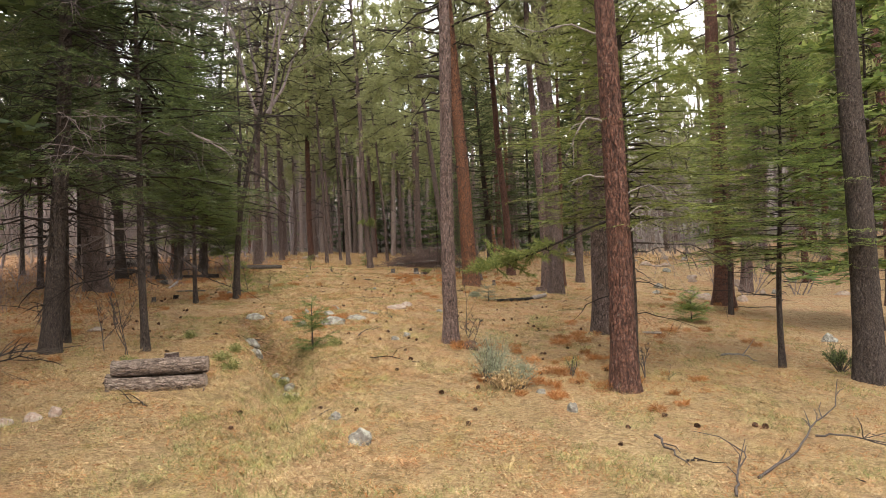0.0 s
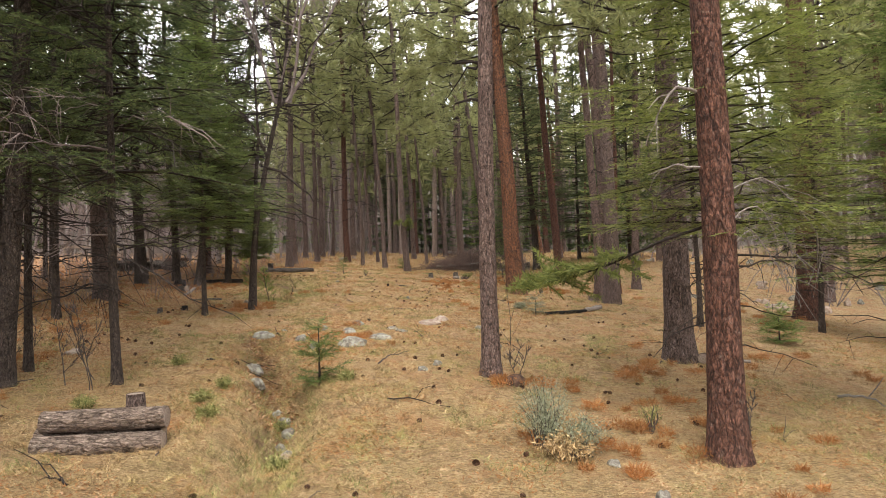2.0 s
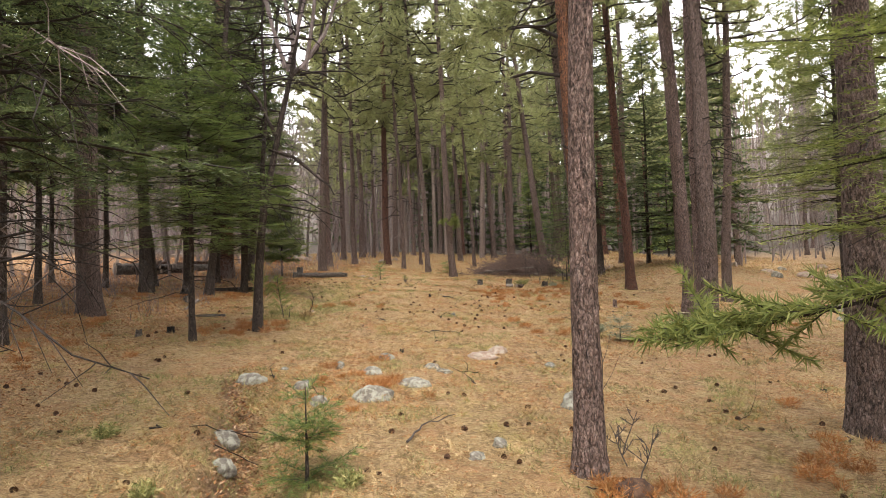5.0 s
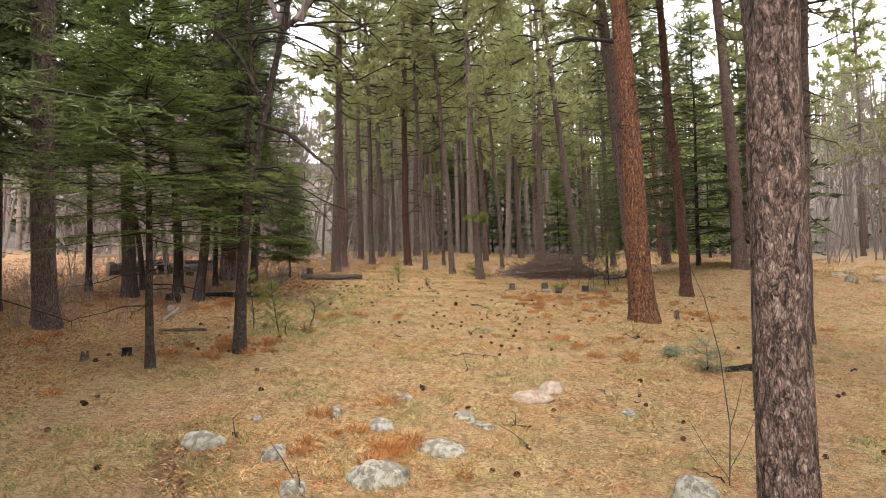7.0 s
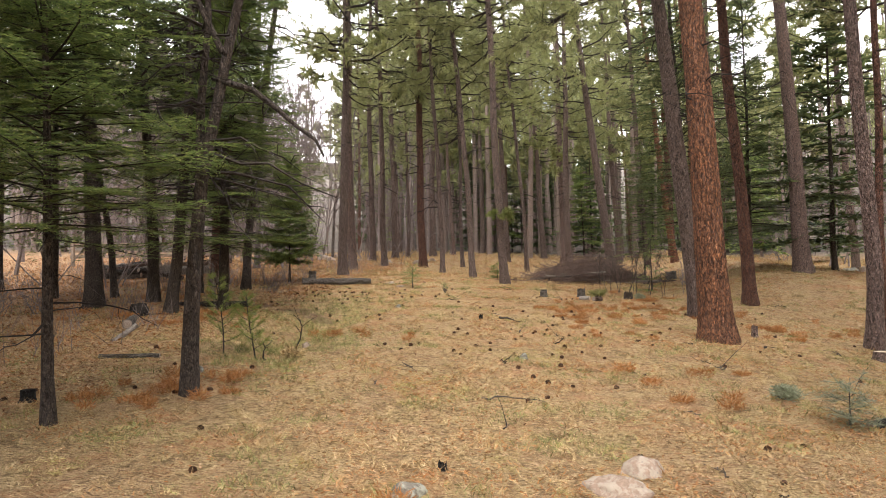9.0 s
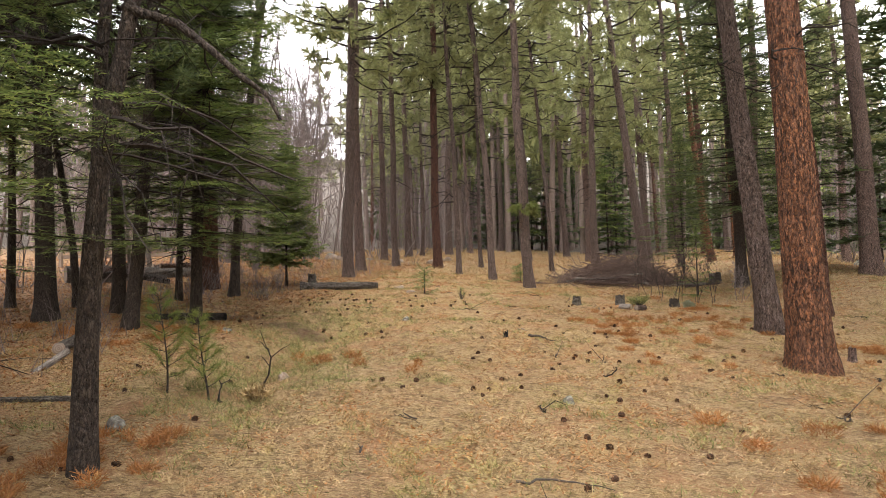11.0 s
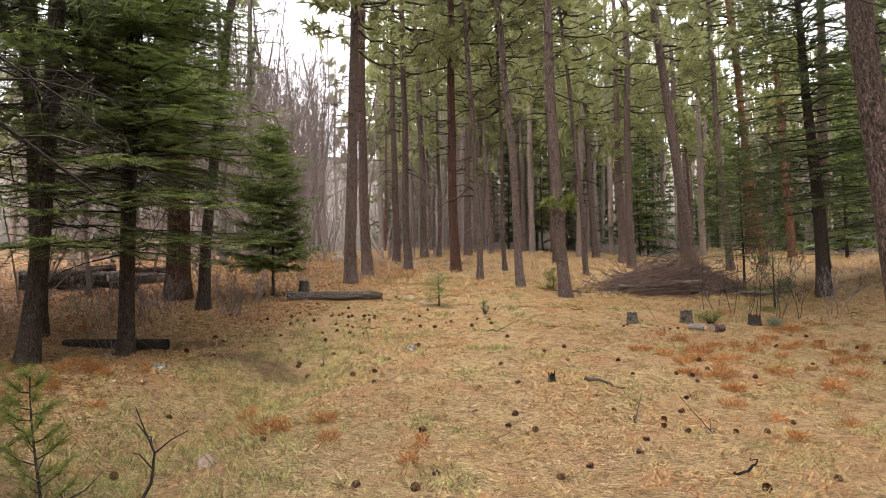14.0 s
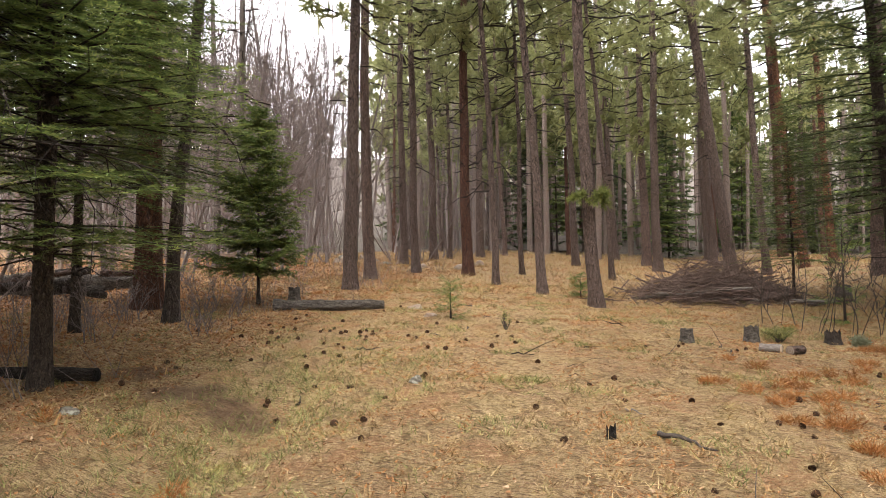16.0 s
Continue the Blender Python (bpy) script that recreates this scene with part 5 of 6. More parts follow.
stump(-3.32, 8.02, 0.085, 0.20, BARK_BROWN, CUT, "small dark stump behind the stacked logs", seed=2)
stump(-8.02, 26.5, 0.10, 0.24, OLD_LOG, CUT, "grey stump beside a fallen log", 0.03, 3)
stump(-5.92, 14.71, 0.06, 0.10, CHAR, CHAR, "small charred stump among needles", seed=4)
stump(-6.30, 14.46, 0.05, 0.09, OLD_LOG, CUT, "small weathered stump among needles", 0.03, 5)
stump(-1.86, 25.08, 0.08, 0.16, OLD_LOG, CUT, "low mossy stump in dry grass", 0.01, 6)
stump(-1.01, 25.64, 0.095, 0.20, OLD_LOG, CUT, "splintered grey-brown stump in dry grass", 0.05, 7)
stump(0.09, 26.16, 0.10, 0.14, BARK_DARK, CHAR, "dark uprooted stump beside shrubs", 0.05, 8)
stump(2.86, 19.6, 0.13, 0.12, BARK_GREY, CUT_PALE, "low pale-topped stump beside a pine", 0, 9)
stump(1.62, 21.1, 0.05, 0.16, BARK_GREY, CUT, "thin weathered stump in the grass", 0.03, 10)
stump(-2.75, 20.82, 0.034, 0.05, CHAR, CHAR, "small charred stub standing in needles", 0.06, 11)
stump(-2.12, 14.05, 0.03, 0.04, CHAR, CHAR, "small charred stub among rocks", 0.03, 12)
stump(1.9, 31.9, 0.16, 0.26, OLD_LOG, CHAR, "old grey stump beside the brush", 0.05, 13)


def rock(x, y, w, d, h, seed, mat=ROCK, label="grey lichen-covered rock half sunk in grass", yaw=None):
    bm = bmesh.new()
    bmesh.ops.create_icosphere(bm, subdivisions=4, radius=1)
    for v in bm.verts:
        c = v.co.copy()
        n = 0.28 * noise.noise((c.x * 1.1 + seed, c.y * 1.1, c.z * 1.1)) + 0.12 * noise.noise((c.x * 3 + seed, c.y * 3, c.z * 3)) + 0.05 * noise.noise((c.x * 8, c.y * 8 + seed, c.z * 8))
        facet = 0.10 * noise.voronoi((c.x * 1.3 + seed, c.y * 1.3, c.z * 1.3))[0][0]
        v.co = c * (0.95 + n + facet)
        v.co.z = max(v.co.z, -0.6)
    bmesh.ops.scale(bm, vec=(w * 0.46, d * 0.46, h * 0.85), verts=bm.verts)
    for f in bm.faces:
        f.smooth = True
    me = bpy.data.meshes.new("rock")
    bm.to_mesh(me)
    bm.free()
    return solo("rock", me, mat, at(x, y, -h * 0.12, 0, 0, seed * 47 % 180 if yaw is None else yaw), label, "rock", "rocks in the grass")


PINK = "smooth pinkish rock in the needles"
rock(-1.97, 11.66, 0.46, 0.34, 0.17, 1, yaw=10)
rock(-1.66, 12.35, 0.46, 0.32, 0.12, 2, label="flat pale grey rock in the grass", yaw=-10)
rock(0.10, 11.85, 0.36, 0.32, 0.2, 3, label="rounded boulder spotted with pale lichen")
rock(-3.43, 12.02, 0.36, 0.24, 0.13, 4)
rock(-2.80, 11.90, 0.24, 0.2, 0.10, 5)
rock(-2.45, 11.38, 0.23, 0.18, 0.10, 6)
rock(-2.72, 13.05, 0.18, 0.14, 0.10, 7)
rock(-2.24, 12.74, 0.27, 0.2, 0.11, 8)
rock(-2.25, 13.6, 0.27, 0.2, 0.10, 9)
rock(-1.58, 13.2, 0.38, 0.24, 0.07, 10, label="flat pale grey rock in the grass")
rock(-1.40, 12.95, 0.24, 0.12, 0.05, 11, label="flat pale grey rock in the grass")
rock(-1.00, 13.98, 0.46, 0.3, 0.10, 12, ROCK_PINK, PINK, 160)
rock(-0.80, 14.35, 0.40, 0.34, 0.15, 13, ROCK_PINK, PINK)
rock(-0.10, 13.75, 0.2, 0.16, 0.07, 14)
rock(-3.16, 10.80, 0.30, 0.26, 0.12, 15)
rock(-3.31, 12.72, 0.12, 0.1, 0.04, 16, label="small white stone among rocks")
rock(-2.97, 10.32, 0.28, 0.22, 0.12, 17)
rock(-2.26, 9.28, 0.24, 0.2, 0.13, 18, label="round lichen rock in the ditch")
rock(-2.09, 8.90, 0.20, 0.18, 0.11, 19, label="round lichen rock in the ditch")
rock(-2.51, 9.76, 0.18, 0.15, 0.10, 20, label="round lichen rock in the ditch")
rock(-1.76, 7.72, 0.17, 0.13, 0.09, 21, label="round lichen rock in the ditch")
rock(-1.70, 7.50, 0.18, 0.13, 0.08, 22, ROCK_PINK, "pale pinkish rock in the ditch")
rock(-2.05, 8.4, 0.12, 0.1, 0.08, 23, label="round lichen rock in the ditch")
rock(-0.76, 10.08, 0.16, 0.12, 0.07, 24)
rock(-0.60, 10.42, 0.20, 0.14, 0.08, 25)
rock(-3.54, 5.97, 0.13, 0.12, 0.11, 26, ROCK_PINK, "small pinkish stone in the grass")
rock(-3.70, 5.90, 0.17, 0.13, 0.09, 27, ROCK_PINK, "small pinkish stone in the grass")
rock(-3.90, 5.80, 0.16, 0.13, 0.09, 28, ROCK_PINK, "small pinkish stone in the grass")
rock(-1.05, 6.10, 0.15, 0.12, 0.07, 29, label="small grey rock in the grass")
rock(-0.75, 5.42, 0.22, 0.2, 0.15, 30, label="grey and rust-coloured rock in the grass")
rock(-5.53, 10.5, 0.26, 0.18, 0.09, 31, ROCK_PINK, "smooth pinkish rock in the needles")
rock(1.21, 6.47, 0.12, 0.12, 0.11, 32, label="small grey rock in the grass")
rock(0.72, 7.42, 0.18, 0.15, 0.12, 33, label="grey rock beside a sage bush")
rock(1.0, 7.12, 0.13, 0.10, 0.06, 34, label="small grey rock in the grass")
rock(7.1, 12.3, 0.34, 0.26, 0.2, 35)
rock(-4.84, 18.35, 0.17, 0.13, 0.10, 36, ROCK_PINK, "small pinkish stone in the grass")
rock(-5.20, 16.2, 0.22, 0.16, 0.10, 37)
rock(-1.83, 17.7, 0.13, 0.1, 0.09, 38, label="small grey rock in the grass")
rock(-5.93, 26.7, 0.3, 0.2, 0.09, 39, ROCK_PINK, PINK)
rock(-5.45, 25.9, 0.3, 0.2, 0.07, 40, ROCK_PINK, PINK)
rock(-4.45, 21.85, 0.14, 0.12, 0.08, 41)
rock(-6.6, 20.2, 0.22, 0.12, 0.06, 42, label="dark stone in the needles")
for i in range(52):
    r = random.Random(400 + i)
    if i < 13:
        x, y = r.uniform(-14, -6), r.uniform(36, 42)
    else:
        x, y = r.uniform(6, 15), r.uniform(21, 36)
    rock(x, y, r.uniform(0.25, 0.7), r.uniform(0.2, 0.5), r.uniform(0.1, 0.3), 60 + i, r.choice([ROCK, ROCK_PINK]), "pale stone on the far bank")


def mound(x, y, w, h, seed, label="low mound of dark bare earth"):
    bm = bmesh.new()
    bmesh.ops.create_grid(bm, x_segments=20, y_segments=20, size=1)
    for v in bm.verts:
        q = math.hypot(v.co.x, v.co.y)
        up = h * math.exp(-(q * 1.5) ** 2) - 0.30 * smooth01((q - 0.35 + 0.15 * noise.noise((v.co.x * 2, v.co.y * 2, seed))) / 0.65)
        up += 0.03 * noise.noise((v.co.x * 3 + seed, v.co.y * 3, 0)) * math.exp(-q * q) + 0.016 * noise.noise((v.co.x * 9, v.co.y * 9, seed))
        v.co = (v.co.x * w / 2, v.co.y * w / 2 * 0.8, up)
    for f in bm.faces:
        f.smooth = True
    me = bpy.data.meshes.new("mound")
    bm.to_mesh(me)
    bm.free()
    solo("earth_mound", me, SOIL, at(x, y, 0.0), label, "mound", "bare earth mounds")


mound(0.34, 9.66, 0.6, 0.09, 5, "fresh brown earth heap at a pine's foot")


# ---- fallen sticks ----
def stick(label, points, r=0.014, mat=DEAD_TWIG, forks=0, seed=1, name="fallen_branch", lift=0.015):
    """A branch lying along ground points (x, y, height over the ground)."""
    rng = np.random.default_rng(seed)
    b = Buf()
    p = np.array([(x, y, ground_z(x, y) + z + lift) for x, y, z in points])
    u = np.linspace(0, 1, max(7, 3 * len(p)))
    q = np.stack([np.interp(u, np.linspace(0, 1, len(p)), p[:, c]) for c in range(3)], 1)
    q[1:-1] += rng.normal(0, 0.3 * r + 0.006, (len(u) - 2, 3))
    b.tube(q, r * (1 - 0.7 * u), 6)
    for _ in range(forks):
        i = rng.integers(2, len(u) - 1)
        d = unit((q[i] - q[i - 1]) + 0.06 * rng.normal(0, 1, 3) * [1, 1, 0.6] + [0, 0, 0.03])
        ln = rng.uniform(0.12, 0.45)
        b.tube([q[i], q[i] + d * ln * 0.5 + rng.normal(0, 0.02, 3), q[i] + d * ln + [0, 0, -0.03]], [r * 0.5, r * 0.35, r * 0.2], 5)
    solo(name, b.mesh(name, True), mat, Matrix(), label, "branch", "fallen branches")


LYING = "dead grey branch lying in the grass"
stick("long forked dead branch lying in the grass", [(2.25, 4.85, 0), (2.7, 5.2, 0.06), (3.2, 5.86, 0.1), (3.7, 6.4, 0.15), (4.16, 7.07, 0.3)], 0.012, DEAD_TWIG, 9, 1)
stick(LYING, [(3.2, 5.8, 0.06), (3.45, 5.7, 0.1), (3.75, 5.5, 0.06)], 0.010, DEAD_TWIG, 5, 2)
stick(LYING, [(1.74, 5.62, 0.05), (1.76, 5.3, 0.03), (1.82, 5.05, 0.0)], 0.012, DEAD_TWIG, 1, 3)
stick(LYING, [(1.93, 4.5, 0), (2.1, 4.85, 0.04), (2.33, 5.21, 0.12)], 0.011, DEAD_TWIG, 4, 4)
stick("thick dark stick lying on pine needles", [(-2.44, 20.92, 0.01), (-2.25, 20.85, 0.02), (-2.08, 20.8, 0.0)], 0.02, DEAD_TWIG, 0, 5)
stick(LYING, [(-2.65, 21.5, 0), (-2.5, 21.45, 0)], 0.01, BLEACHED, 0, 6)
stick("curved dead twig standing in the grass", [(-4.60, 17.35, 0), (-4.52, 17.4, 0.25), (-4.5, 17.4, 0.42), (-4.62, 17.4, 0.52)], 0.010, DARK_TWIG, 3, 7)
stick("curved dead twig standing in the grass", [(-4.9, 17.2, 0), (-4.95, 17.25, 0.18)], 0.012, DARK_TWIG, 1, 8)
stick("black curled twig on pine needles", [(-1.5, 18.74, 0), (-1.4, 18.76, 0.02), (-1.36, 18.76, 0.07), (-1.4, 18.78, 0.09)], 0.009, CHAR, 1, 9)
stick("thin dead stick across the grass", [(-1.0, 8.7, 0), (-0.7, 8.62, 0.03), (-0.35, 8.55, 0)], 0.008, DARK_TWIG, 2, 10)
stick("thin dead stick across the grass", [(-3.6, 10.4, 0), (-3.1, 10.55, 0.02), (-2.75, 10.6, 0)], 0.008, DARK_TWIG, 1, 11)
stick("long thin stick on the needles", [(-3.6, 10.3, 0), (-3.3, 10.7, 0.02), (-2.9, 10.95, 0)], 0.009, DARK_TWIG, 1, 12)
stick("curved grey stick beside rocks", [(-1.35, 10.3, 0), (-1.3, 10.7, 0.04), (-1.05, 11.1, 0.02)], 0.011, DEAD_TWIG, 1, 13)
stick(LYING, [(-2.1, 15.9, 0), (-1.8, 15.95, 0.02), (-1.5, 15.92, 0)], 0.009, DEAD_TWIG, 0, 14)
stick("bleached crooked stick lying in needles", [(4.1, 9.9, 0), (4.3, 9.8, 0.04), (4.5, 9.6, 0)], 0.02, BLEACHED, 1, 15)
stick("tangle of dead twigs at a spruce's foot", [(-5.9, 8.1, 0), (-5.4, 8.2, 0.12), (-4.9, 8.35, 0.1)], 0.016, DEAD_TWIG, 12, 16)
stick("tangle of dead twigs at a spruce's foot", [(-5.6, 7.9, 0), (-5.2, 8.1, 0.08), (-4.8, 8.0, 0.05)], 0.012, DARK_TWIG, 10, 17)
rs = random.Random(77)
for i in range(64):
    x, y, a, ln = rs.uniform(-5.5, 3.5), rs.uniform(4, 28), rs.uniform(0, 3.14), rs.uniform(0.08, 0.32)
    stick("short dead twig on pine needles", [(x, y, 0), (x + 0.5 * ln * math.cos(a), y + 0.5 * ln * math.sin(a), 0.01), (x + ln * math.cos(a + 0.2), y + ln * math.sin(a + 0.2), 0)],
          rs.uniform(0.004, 0.011), rs.choice([DEAD_TWIG, DARK_TWIG]), rs.choice([0, 1, 2]), 100 + i, lift=0.008)


# ---- the brush pile ----
def brush_pile():
    cx, cy = -0.8, 30.6
    th = thing("brush_pile", "heap of dead brown branches and sticks", "brush pile", at(cx, cy))
    z0 = ground_z(cx, cy)
    rng = np.random.default_rng(9)
    b = Buf()
    for i in range(1300):
        u, v = rng.normal(0, 0.42), rng.normal(0, 0.42)
        px, py = cx + 0.15 + 1.95 * u - 0.2 * v, cy + 0.1 + 1.2 * u + 0.85 * v
        top = 0.85 * math.exp(-(u * u + v * v) * 1.7)
        pz = ground_z(px, py) + rng.uniform(0.02, 1.0) * top
        a, ln = rng.uniform(0, 6.28), rng.uniform(0.25, 1.1)
        d = np.array([math.cos(a), 0.6 * math.sin(a), rng.normal(0, 0.4)]) * ln / 2
        p = np.array([px, py, pz])
        b.tube(np.array([p - d, p + rng.normal(0, 0.05, 3), p + d]) - [cx, cy, z0], np.array([1, 0.8, 0.4]) * rng.uniform(0.005, 0.014), 4)
    tagged(part("brush_fill", b.mesh("brush_fill"), bark_material("brush_wood", (0.32, 0.225, 0.185), (0.21, 0.14, 0.115), (0.07, 0.05, 0.042), 24, 0.5), th), kind="stuff")
    for i in range(14):
        r = random.Random(i)
        b = Buf()
        u = r.uniform(-0.8, 1.0)
        px, py = 2.2 * u + r.uniform(-0.3, 0.3), 1.1 * u - 0.35 + r.uniform(-0.3, 0.3)
        pz = ground_z(cx + px, cy + py) - z0 + 0.07 + r.uniform(0, 0.25) * (1 - abs(u))
        a, ln = r.uniform(-0.5, 0.9), r.uniform(0.4, 0.9)
        d = np.array([math.cos(a), math.sin(a), r.uniform(-0.12, 0.12)]) * ln
        b.tube([np.array([px, py, pz]) - d, np.array([px, py, pz + 0.02]), np.array([px, py, pz]) + d], [0.032, 0.03, 0.02], 8)
        part("pole", b.mesh("pole", True), (BLEACHED, OLD_LOG, BARK_BROWN)[i % 3], th)


brush_pile()


# ---- the rail fence by the far bank ----
def fence():
    wood = CUT
    th = thing("rail_fence", "weathered pale wooden rail fence beyond the trees", "fence", at(-17.2, 33.2))
    a, b = Vector((-19.2, 31.2)), Vector((-14.8, 35.6))
    z = ground_z(-17.2, 33.2)
    for i in range(6):
        p = a.lerp(b, i / 5)
        bm = bmesh.new()
        bmesh.ops.create_cube(bm, size=1)
        bmesh.ops.scale(bm, vec=(0.1, 0.1, 0.95), verts=bm.verts)
        bmesh.ops.bevel(bm, geom=bm.edges, offset=0.01, segments=1, affect="EDGES")
        o = part("post", bm, wood, th)
        o.location = (p.x + 17.2, p.y - 33.2, ground_z(p.x, p.y) - z + 0.42)
    for h in (0.35, 0.78):
        bm = bmesh.new()
        bmesh.ops.create_cube(bm, size=1)
        bmesh.ops.scale(bm, vec=((b - a).length + 0.2, 0.05, 0.12), verts=bm.verts)
        bmesh.ops.bevel(bm, geom=bm.edges, offset=0.01, segments=1, affect="EDGES")
        o = part("rail", bm, wood, th)
        mid = a.lerp(b, 0.5)
        rise = math.degrees(math.atan2(ground_z(*b) - ground_z(*a), (b - a).length))
        o.matrix_basis = pose(mid.x + 17.2, mid.y - 33.2, (ground_z(*a) + ground_z(*b)) / 2 - z + h, 0, -rise, 45)


fence()


# ---- small plants ----
def bush(x, y, w, h, seed, leaf, label, name="bush", stems=26, blades=70, size=0.035, wood=DEAD_TWIG, fluff=0.022):
    rng = np.random.default_rng(seed)
    th = thing(name, label, "bush", at(x, y))
    st, lf = Buf(), Buf()
    for _ in range(stems):
        a, q = rng.uniform(0, 6.28), rng.uniform(0.05, 1) ** 0.7
        tip = np.array([math.cos(a) * q * w / 2, math.sin(a) * q * w / 2, h * rng.uniform(0.5, 1) * (1.1 - 0.45 * q)])
        mid = tip * [0.45, 0.45, 0.55] + rng.normal(0, 0.02, 3)
        root = np.array([*(tip[:2] * (0.4 if fluff > 0.03 else 0.0)), -0.03])
        st.tube([root, mid, tip], np.array([0.009, 0.006, 0.002]) * (0.5 if fluff > 0.03 else 1.0), 4)
        s = rng.uniform(0.0 if fluff > 0.03 else 0.27, 1.05, blades)[:, None]
        p = mid + (tip - mid) * (s * 1.3 - 0.35) + rng.normal(0, fluff, (blades, 3))
        d = unit(rng.normal(0, 1.0, (blades, 3)) + [0, 0, 0.4] if fluff > 0.03 else rng.normal(0, 0.7, (blades, 3)) + unit(tip) * 0.9)
        lf.blades(p, d, unit(np.cross(d, rng.normal(0, 1, (blades, 3)))), size * rng.uniform(0.6, 1.3, blades), size * 0.32)
    part("stem", st.mesh("stem"), wood, th)
    part("foliage", lf.mesh("foliage"), leaf, th)
    return th


bush(0.52, 7.46, 0.52, 0.60, 1, SAGE, "pale grey-green sage bush in dry grass", stems=50, blades=120, size=0.02, fluff=0.04)
bush(0.76, 7.32, 0.55, 0.42, 21, SAGE, "pale grey-green sage bush in dry grass", stems=46, blades=110, size=0.02, fluff=0.04)
bush(0.66, 7.2, 0.55, 0.2, 22, STRAW, "low straw-coloured growth round a sage bush", stems=36, blades=50, size=0.04, fluff=0.04)
bush(0.78, 16.72, 0.28, 0.14, 2, SAGE, "low grey-green bush in the grass")
bush(1.5, 8.0, 0.25, 0.3, 3, GREEN, "thin yellowing sapling shoots at a pine's foot", stems=8, blades=20)
bush(-0.62, 25.95, 0.5, 0.25, 4, GREEN, "small yellow-green bush beside a stump")
bush(0.35, 25.9, 0.24, 0.16, 5, SAGE, "small dark green bush in the grass")
bush(5.45, 9.2, 0.5, 0.45, 6, DARK_FIR, "dark low shrub beside a pine's foot")
bush(-4.2, 25.3, 0.25, 0.3, 8, GREEN, "thin green shrub beside a stone", stems=10, blades=20)


def sapling(x, y, h, reach, seed, needle, label, gap=0.1, z0=0.05, pitch=0.014, fat=0.011):
    """A knee-high conifer."""
    th = thing("sapling", label, "sapling", at(x, y), "young conifers")
    part("trunk", trunk_mesh(h, 0.012 + 0.006 * h, seed, 8, 8, 0.2, sway=0.01, top=0.15), BARK_DARK, th)
    crown, wood = fir_crown(h - z0, reach, seed, gap, pitch, 0.06, fat, 0.05, 0.05, stout=0.45)
    for name, data, mat in (("crown", crown, needle), ("bough_wood", wood, DEAD_TWIG)):
        o = tagged(part(name, data, mat, th), kind="stuff")
        o.location.z = z0


def pine_sapling(x, y, h, seed):
    """A thin young pine: a crooked stem, rising shoots, soft long needles."""
    rng = np.random.default_rng(seed)
    th = thing("sapling", "thin young pine with soft green needles in the hollow", "sapling", at(x, y), "young conifers")
    stem, green = Buf(), Buf()
    u = np.linspace(0, 1, 9)
    pts = np.stack([0.10 * h * np.sin(2.2 * u + seed) - 0.10 * h * math.sin(seed), 0.05 * h * u, h * u - 0.03], 1)
    stem.tube(pts, 0.010 - 0.007 * u, 6)
    for i in range(24):
        s = 0.18 + 0.82 * i / 23
        p = np.array([np.interp(s, u, pts[:, c]) for c in range(3)])
        a = i * 2.4 + rng.uniform(-0.4, 0.4)
        d = unit(np.array([math.cos(a), math.sin(a), rng.uniform(0.3, 0.9)]))
        q = p + d * h * (0.32 * (1 - s) + 0.10) * rng.uniform(0.7, 1.1)
        stem.tube([p, (p + q) / 2 - [0, 0, 0.015], q], [0.004, 0.003, 0.0015], 4)
        n = 110
        f = rng.uniform(0.35, 1.0, n)[:, None]
        nd = unit(d * 0.9 + rng.normal(0, 0.5, (n, 3)))
        green.blades(p + (q - p) * f, nd, unit(np.cross(nd, rng.normal(0, 1, (n, 3)))), rng.uniform(0.06, 0.11, n), 0.0032)
    part("stem", stem.mesh("stem", True), BARK_DARK, th)
    tagged(part("foliage", green.mesh("foliage"), BRIGHT_FIR, th), kind="stuff")


bush(-4.62, 17.3, 0.34, 0.13, 9, STRAW, "pale tuft of dry straw grass around a twig", name="grass_tuft", stems=30, blades=24, size=0.06, wood=STRAW)
for i, (x, y) in enumerate([(-2.83, 8.4), (-2.59, 7.97), (-2.83, 8.95), (-1.71, 7.27), (-3.92, 8.13), (-3.89, 10.12), (-1.55, 9.3), (-2.25, 9.15)]):
    bush(x, y, 0.22, 0.10, 40 + i, GREEN, "small tuft of fresh green grass", name="grass_tuft", stems=34, blades=16, size=0.035, wood=GREEN)
sapling(-1.88, 9.40, 0.70, 0.27, 501, FIR_NEEDLE, "knee-high green fir sapling at the ditch's edge", 0.125, 0.08, 0.012, 0.0075)
sapling(-5.12, 25.85, 0.55, 0.18, 502, FIR_NEEDLE, "small pale green pine sapling in the grass", 0.11, 0.05, 0.014, 0.006)
sapling(1.08, 15.98, 0.32, 0.11, 503, SAGE, "small pale grey-green pine sapling in the grass", 0.08, 0.04, 0.014, 0.006)
pine_sapling(-5.45, 17.2, 0.95, 504)
pine_sapling(-5.05, 17.25, 0.8, 505)
sapling(-8.55, 26.24, 3.3, 0.95, 512, FIR_NEEDLE, "small pointed fir standing in dry grass", 0.12, 0.55, 0.022, 0.026)
sapling(-3.4, 29.6, 0.4, 0.2, 506, FIR_NEEDLE, "small pale green pine sapling in the grass")
sapling(5.2, 14.0, 0.6, 0.3, 509, FIR_NEEDLE, "small pale green pine sapling in the grass")
sapling(0.9, 28.4, 1.7, 0.42, 510, FIR_NEEDLE, "young fir beside the brush pile", 0.3)

